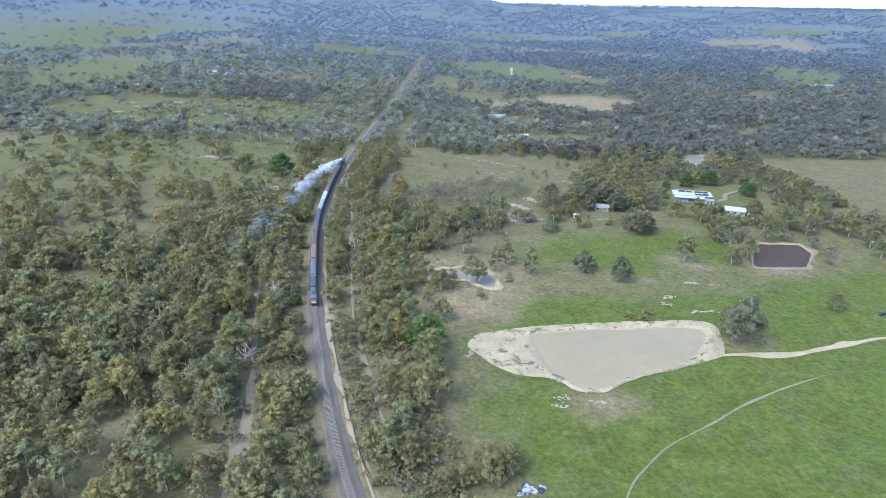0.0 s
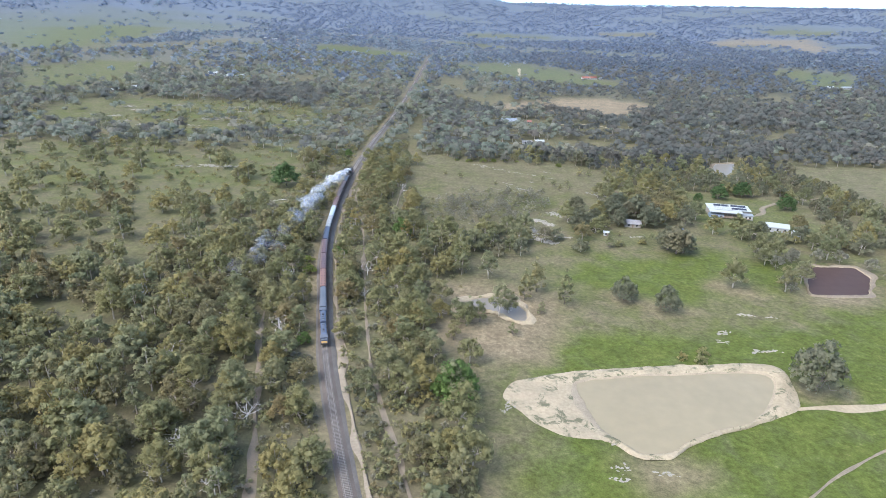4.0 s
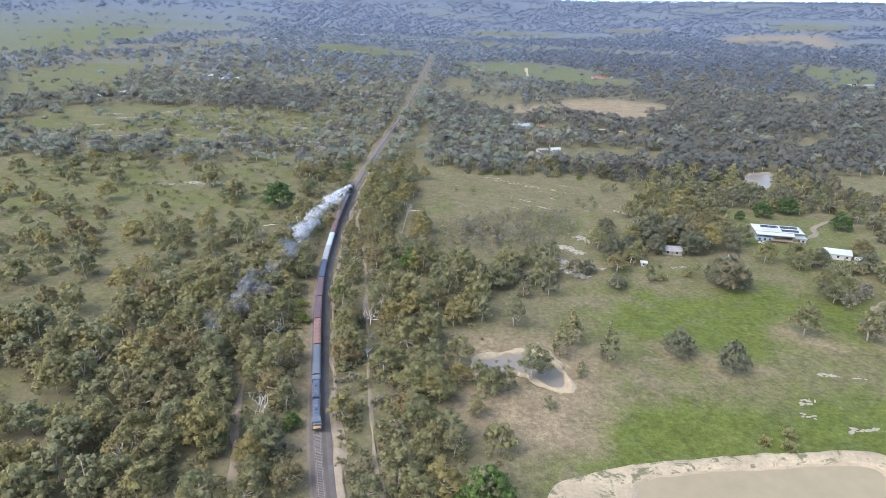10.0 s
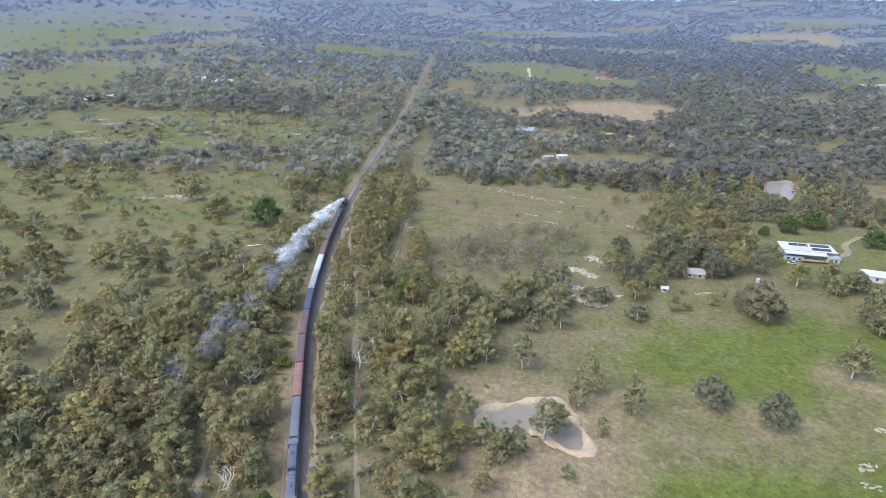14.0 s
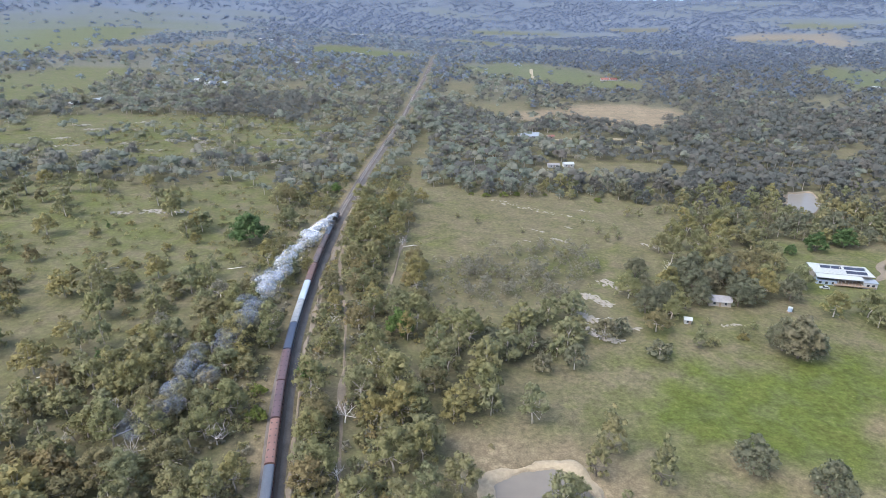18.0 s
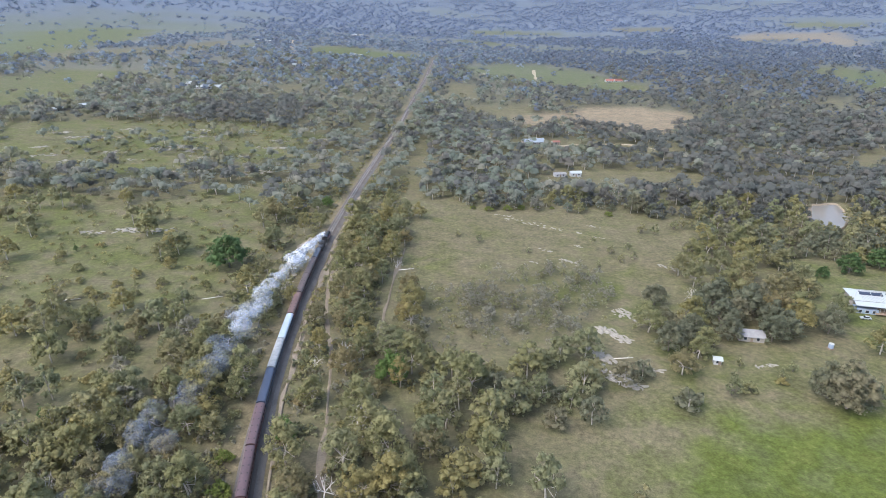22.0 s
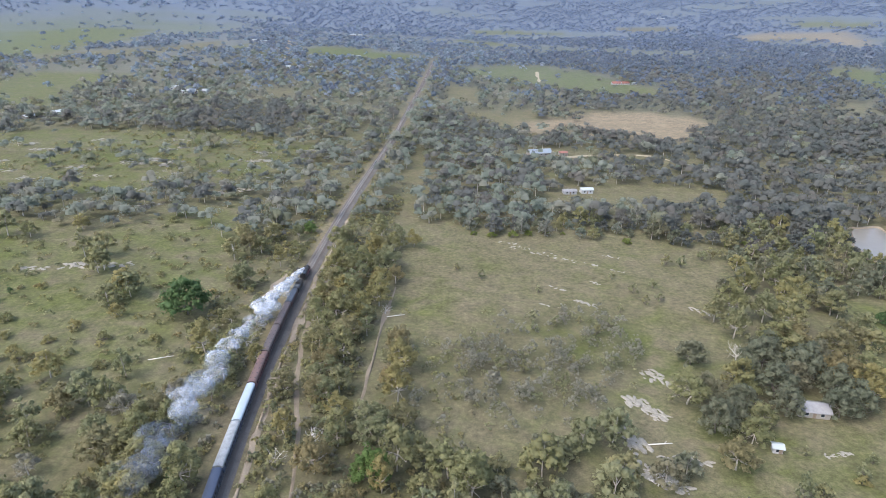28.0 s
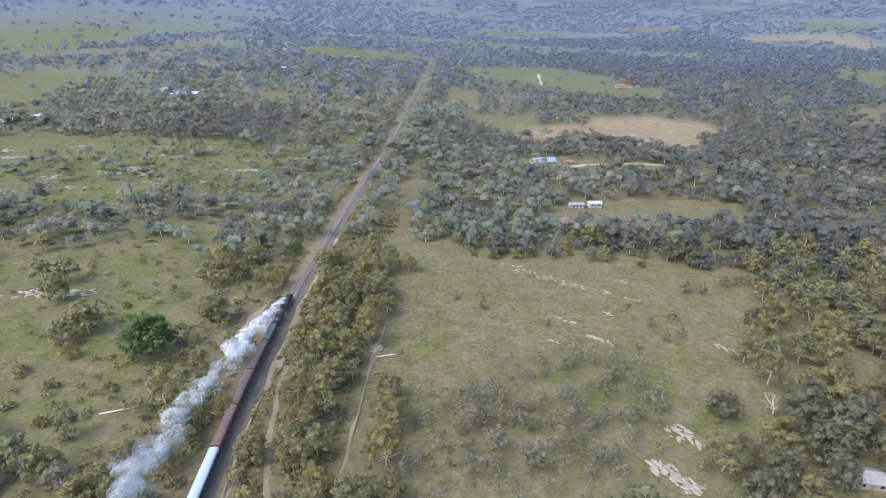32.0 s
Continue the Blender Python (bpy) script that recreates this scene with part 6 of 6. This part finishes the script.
def steam_loco():
    ob = thing("steam_locomotive", "black steam locomotive with round boiler at the train's head", "locomotive", "train vehicles", at=on_rails(16.5))
    hang("boiler", Shape().tube([(0, -2.6, 2.55), (0, 0, 2.5), (0, 5.4, 2.45)], [1.02, 0.98, 0.9], 22).mesh("boiler", BLACK, True), ob)
    hang("smokebox", Shape().tube([(0, 5.4, 2.45), (0, 6.7, 2.45), (0, 6.85, 2.45)], [0.95, 0.95, 0.75], 22).mesh("smokebox", SOOT, True), ob)
    hang("chimney", Shape().tube([(0, 6.0, 3.2), (0, 6.0, 3.75), (0, 6.0, 3.95)], [0.3, 0.32, 0.42], 16).mesh("chimney", BLACK), ob)
    hang("steam_dome", Shape().tube([(0, 2.2, 3.2), (0, 2.2, 3.65), (0, 2.2, 3.85)], [0.48, 0.46, 0.15], 16).mesh("steam_dome", BLACK), ob)
    hang("sand_dome", Shape().tube([(0, 0.2, 3.2), (0, 0.2, 3.6), (0, 0.2, 3.78)], [0.42, 0.4, 0.12], 16).mesh("sand_dome", BLACK), ob)
    hang("cab", Shape().box(-1.4, 1.4, -4.9, -2.5, 1.3, 3.6).mesh("cab", BLACK), ob)
    hang("cab_roof", Shape().extrude(roof_arc(1.5, 3.6, 0.35) + [(1.5, 3.55), (-1.5, 3.55)], -5.2, -2.3).mesh("cab_roof", BLACK), ob)
    for x in (-1.42, 1.42):
        hang("cab_window", CAR_PANE, ob, pose(x, -3.6, 2.8))
        hang("running_board", Shape().box(-0.28, 0.28, -2.5, 6.6, 1.55, 1.66).mesh("running_board", PAINT["red"]), ob, pose(x * 0.85, 0, 0))
        hang("smoke_deflector", Shape().box(-0.03, 0.03, 5.0, 6.8, 1.9, 3.4).mesh("smoke_deflector", BLACK), ob, pose(x * 0.9, 0, 0))
        hang("cylinder", Shape().tube([(x * 0.78, 4.6, 0.95), (x * 0.78, 6.0, 0.95)], [0.36, 0.36], 14).mesh("cylinder", BLACK), ob)
    big = Shape().tube([(-0.07, 0, 0), (0.07, 0, 0)], [0.9, 0.9], 22).mesh("driving_wheel", BLACK)
    for y in (-1.9, 0.1, 2.1):
        for x in (-0.72, 0.72):
            hang("driving_wheel", big, ob, pose(x, y, 0.9))
    for y in (4.3, 6.2, -4.0):
        for x in (-0.72, 0.72):
            hang("wheel", WHEEL, ob, pose(x, y, 0.46))
    hang("frame", Shape().box(-0.55, 0.55, -4.9, 6.9, 0.8, 1.5).mesh("frame", SOOT), ob)
    hang("buffer_beam", Shape().box(-1.35, 1.35, 6.9, 7.1, 0.75, 1.3).mesh("buffer_beam", PAINT["red"]), ob)
    hang("headlamp", Shape().tube([(0, 6.85, 3.5), (0, 7.1, 3.5)], [0.2, 0.2], 12).mesh("headlamp", WALL_WHITE), ob)
    t = thing("tender", "black coal tender coupled behind the steam locomotive", "tender", "train vehicles", at=on_rails(12.5))
    hang("tank", Shape().box(-1.4, 1.4, -4.6, 4.6, 1.0, 2.9, 0.08).mesh("tank", BLACK), t)
    hang("coal_bunker", Shape().box(-1.3, 1.3, 0.0, 4.4, 2.9, 3.5, 0.2).mesh("coal_bunker", SOOT), t)
    hang("water_hatch", Shape().box(-0.7, 0.7, -3.4, -1.6, 2.9, 3.25, 0.08).mesh("water_hatch", ROOF_TIN), t)
    for y in (-2.9, 2.9):
        bogie(t, y)
    w = thing("water_wagon", "short grey-roofed water wagon behind the tender", "railway wagon", "train vehicles", at=on_rails(14.5))
    hang("body", Shape().box(-1.4, 1.4, -6.3, 6.3, 0.95, 3.2, 0.1).mesh("body", PAINT["maroon"]), w)
    hang("roof", Shape().extrude(roof_arc(1.45, 3.2, 0.6) + [(1.45, 3.1), (-1.45, 3.1)], -6.4, 6.4).mesh("roof", PAINT["slate"]), w)
    for y in (-4.2, 4.2):
        bogie(w, y)


def diesel(label, rear):
    ob = thing("diesel_locomotive", label, "locomotive", "train vehicles", at=on_rails(13.6) @ pose(0, 0, 0, 0, 0, 180 if rear else 0) @ Matrix.Diagonal((1, 0.74, 1, 1)))
    b, r = PAINT["dieselblue"], PAINT["slate"]
    hang("frame", Shape().box(-1.45, 1.45, -8.8, 8.8, 1.0, 1.45, 0.05).mesh("frame", SOOT), ob)
    hang("hood", Shape().extrude(roof_arc(1.15, 3.3, 0.45) + [(1.15, 1.45), (-1.15, 1.45)], -8.2, 5.0).mesh("hood", b), ob)
    hang("cab", Shape().extrude([(5.0, 1.45), (8.6, 1.45), (8.6, 2.5), (8.1, 3.75), (5.0, 3.85)], -1.42, 1.42).mesh("cab", b), ob, pose(0, 0, 0, 0, 0, 90) @ Matrix.Diagonal((1, -1, 1, 1)))
    hang("cab_roof", Shape().extrude(roof_arc(1.5, 3.72, 0.3) + [(1.5, 3.66), (-1.5, 3.66)], 4.8, 8.3).mesh("cab_roof", r), ob)
    hang("nose_panel", Shape().box(-1.1, 1.1, 8.62, 8.72, 1.6, 2.45, 0.03).mesh("nose_panel", PAINT["gold"]), ob)
    for x in (-0.65, 0.65):
        hang("windscreen", Shape().box(-0.55, 0.55, -0.03, 0.03, -0.4, 0.4).mesh("windscreen", ROOF_WHITE if rear else GLASS), ob, pose(x, 8.42, 3.1, -22))
        hang("headlight", Shape().tube([(x * 0.4, 8.7, 1.85), (x * 0.4, 8.8, 1.85)], [0.14, 0.14], 10).mesh("headlight", WALL_WHITE), ob)
    for y in (-6.8, -4.9, -2.6, 1.5):
        hang("roof_fan", Shape().tube([(0, y, 3.7), (0, y, 3.92)], [0.62, 0.6], 18).mesh("roof_fan", r), ob)
    hang("exhaust_stack", Shape().box(-0.3, 0.3, -0.9, 0.1, 3.6, 4.0, 0.05).mesh("exhaust_stack", SOOT), ob)
    for x in (-1.4, 1.4):
        hang("handrail", Shape().tube([(x, -8.6, 2.4), (x, 4.8, 2.4)], [0.03, 0.03], 6).mesh("handrail", PAINT["gold"]), ob)
    for y in (-5.6, 5.6):
        bogie(ob, y, (-1.7, 0.0, 1.7))
    return ob


steam_loco()
coach(PAINT["brown"], PAINT["maroon"], "old wooden coach with brown-grey vented roof")
coach(PAINT["brown"], PAINT["maroon"], "old wooden coach with brown-grey vented roof")
coach(PAINT["rust"], PAINT["red"], "coach with rust-red vented roof")
coach(PAINT["white"], PAINT["navy"], "coach with smooth pale blue-white roof", vents=False)
coach(PAINT["silver"], PAINT["navy"], "coach with patchy silver roof", vents=False)
coach(PAINT["navy"], PAINT["navy"], "dark blue coach with smooth roof", vents=False)
coach(PAINT["maroon"], PAINT["red"], "maroon coach with vented roof")
coach(PAINT["maroon"], PAINT["red"], "maroon coach with vented roof")
coach(PAINT["orange"], PAINT["red"], "red coach with faded orange-brown roof")
coach(PAINT["slate"], PAINT["red"], "red coach with slate-grey roof", vents=False)
diesel("blue-grey diesel locomotive coupled inside the train's tail", False)
diesel("blue-grey diesel locomotive with gold nose at the train's tail", True)


# ---------------- smoke ----------------
def puffs(name, mat, spots, seed, parent):
    V, F, n = [], [], 0
    rng = np.random.default_rng(seed)
    bm = bmesh.new()
    bmesh.ops.create_icosphere(bm, subdivisions=3, radius=1)
    base = np.array([v.co[:] for v in bm.verts])
    faces = np.array([[v.index for v in f.verts] for f in bm.faces])
    bm.free()
    for x, y, z, r in spots:
        k = np.ones(len(base))
        for f, a in ((2.2, 0.22), (4.5, 0.14), (9.0, 0.08)):
            k += a * np.sin(base @ rng.normal(size=3) * f + rng.random() * 6) * np.sin(base @ rng.normal(size=3) * f + rng.random() * 6)
        V.append(base * k[:, None] * r * (1.15, 1.15, 0.85) + (x, y, z))
        F.append(faces[base[faces].mean(1) @ np.array([0, -0.5, 0.85]) > -0.05] + n)
        n += len(base)
    return hang(name, mesh_of(name, np.vstack(V), np.vstack(F), mat, smooth=True), parent)


def plume(s0, s1, n, seed, side, rise, size, spread_):
    rng = np.random.default_rng(seed)
    out = []
    for i in range(n):
        s = s0 + (s1 - s0) * (i + rng.random()) / n
        p = RAIL[int(FRONT - 8 - s)]
        out.append((p[0] - side(s) + rng.normal() * spread_(s), p[1] + rng.normal() * 0.6, float(rail_z(*p)) + rise(s) + rng.normal() * 0.5 * spread_(s), size(s) * rng.uniform(0.7, 1.3)))
    return out


smoke = thing("smoke_plume", "white and grey steam trailing behind the steam locomotive", "smoke", kind="stuff")
puffs("steam", STEAM, plume(0, 52, 60, 1, lambda s: 0.5 + 0.1 * s, lambda s: 4.8 + 0.08 * s, lambda s: 0.9 + 0.03 * s, lambda s: 0.25 + 0.025 * s), 2, smoke)
puffs("grey_smoke", SMOKE_MID, plume(45, 125, 26, 3, lambda s: 3 + 0.0008 * s * s, lambda s: 9 + 0.02 * s, lambda s: 1.8 + 0.012 * s, lambda s: 1.6), 4, smoke)
puffs("thin_smoke", SMOKE_THIN, plume(100, 215, 26, 5, lambda s: 2 + 0.0008 * s * s, lambda s: 9, lambda s: 3.6, lambda s: 3.4), 6, smoke)

# ---------------- sleepers ----------------
SLEEPER = Shape().box(-1.25, 1.25, -0.12, 0.12, -0.16, -0.01, 0.03).mesh("sleeper", CONCRETE)
start = int(np.argmin(np.abs(RAIL[:, 1] - 112.0)))
V, F = [], []
box_v, box_f = np.array([v.co[:] for v in SLEEPER.vertices]), [list(p.vertices) for p in SLEEPER.polygons]
for i in range(1500):
    s = start + i * 0.65
    a, b = (np.array([np.interp(s + e, range(len(RAIL)), RAIL[:, k]) for k in (0, 1)]) for e in (-0.5, 0.5))
    c, d = (a + b) / 2, b - a
    m = pose(c[0], c[1], float(rail_z(c[0], c[1])), 0, 0, math.degrees(math.atan2(-d[0], d[1])))
    if i < 300:
        hang("sleeper", SLEEPER, bed, m)
    else:
        n = len(V)
        V += [tuple(m @ Vector(v)) for v in box_v]
        F += [tuple(k + n for k in f) for f in box_f]
rest = hang("sleepers", mesh_of("sleepers", V, F, CONCRETE), bed)
tagged(rest, kind="stuff")
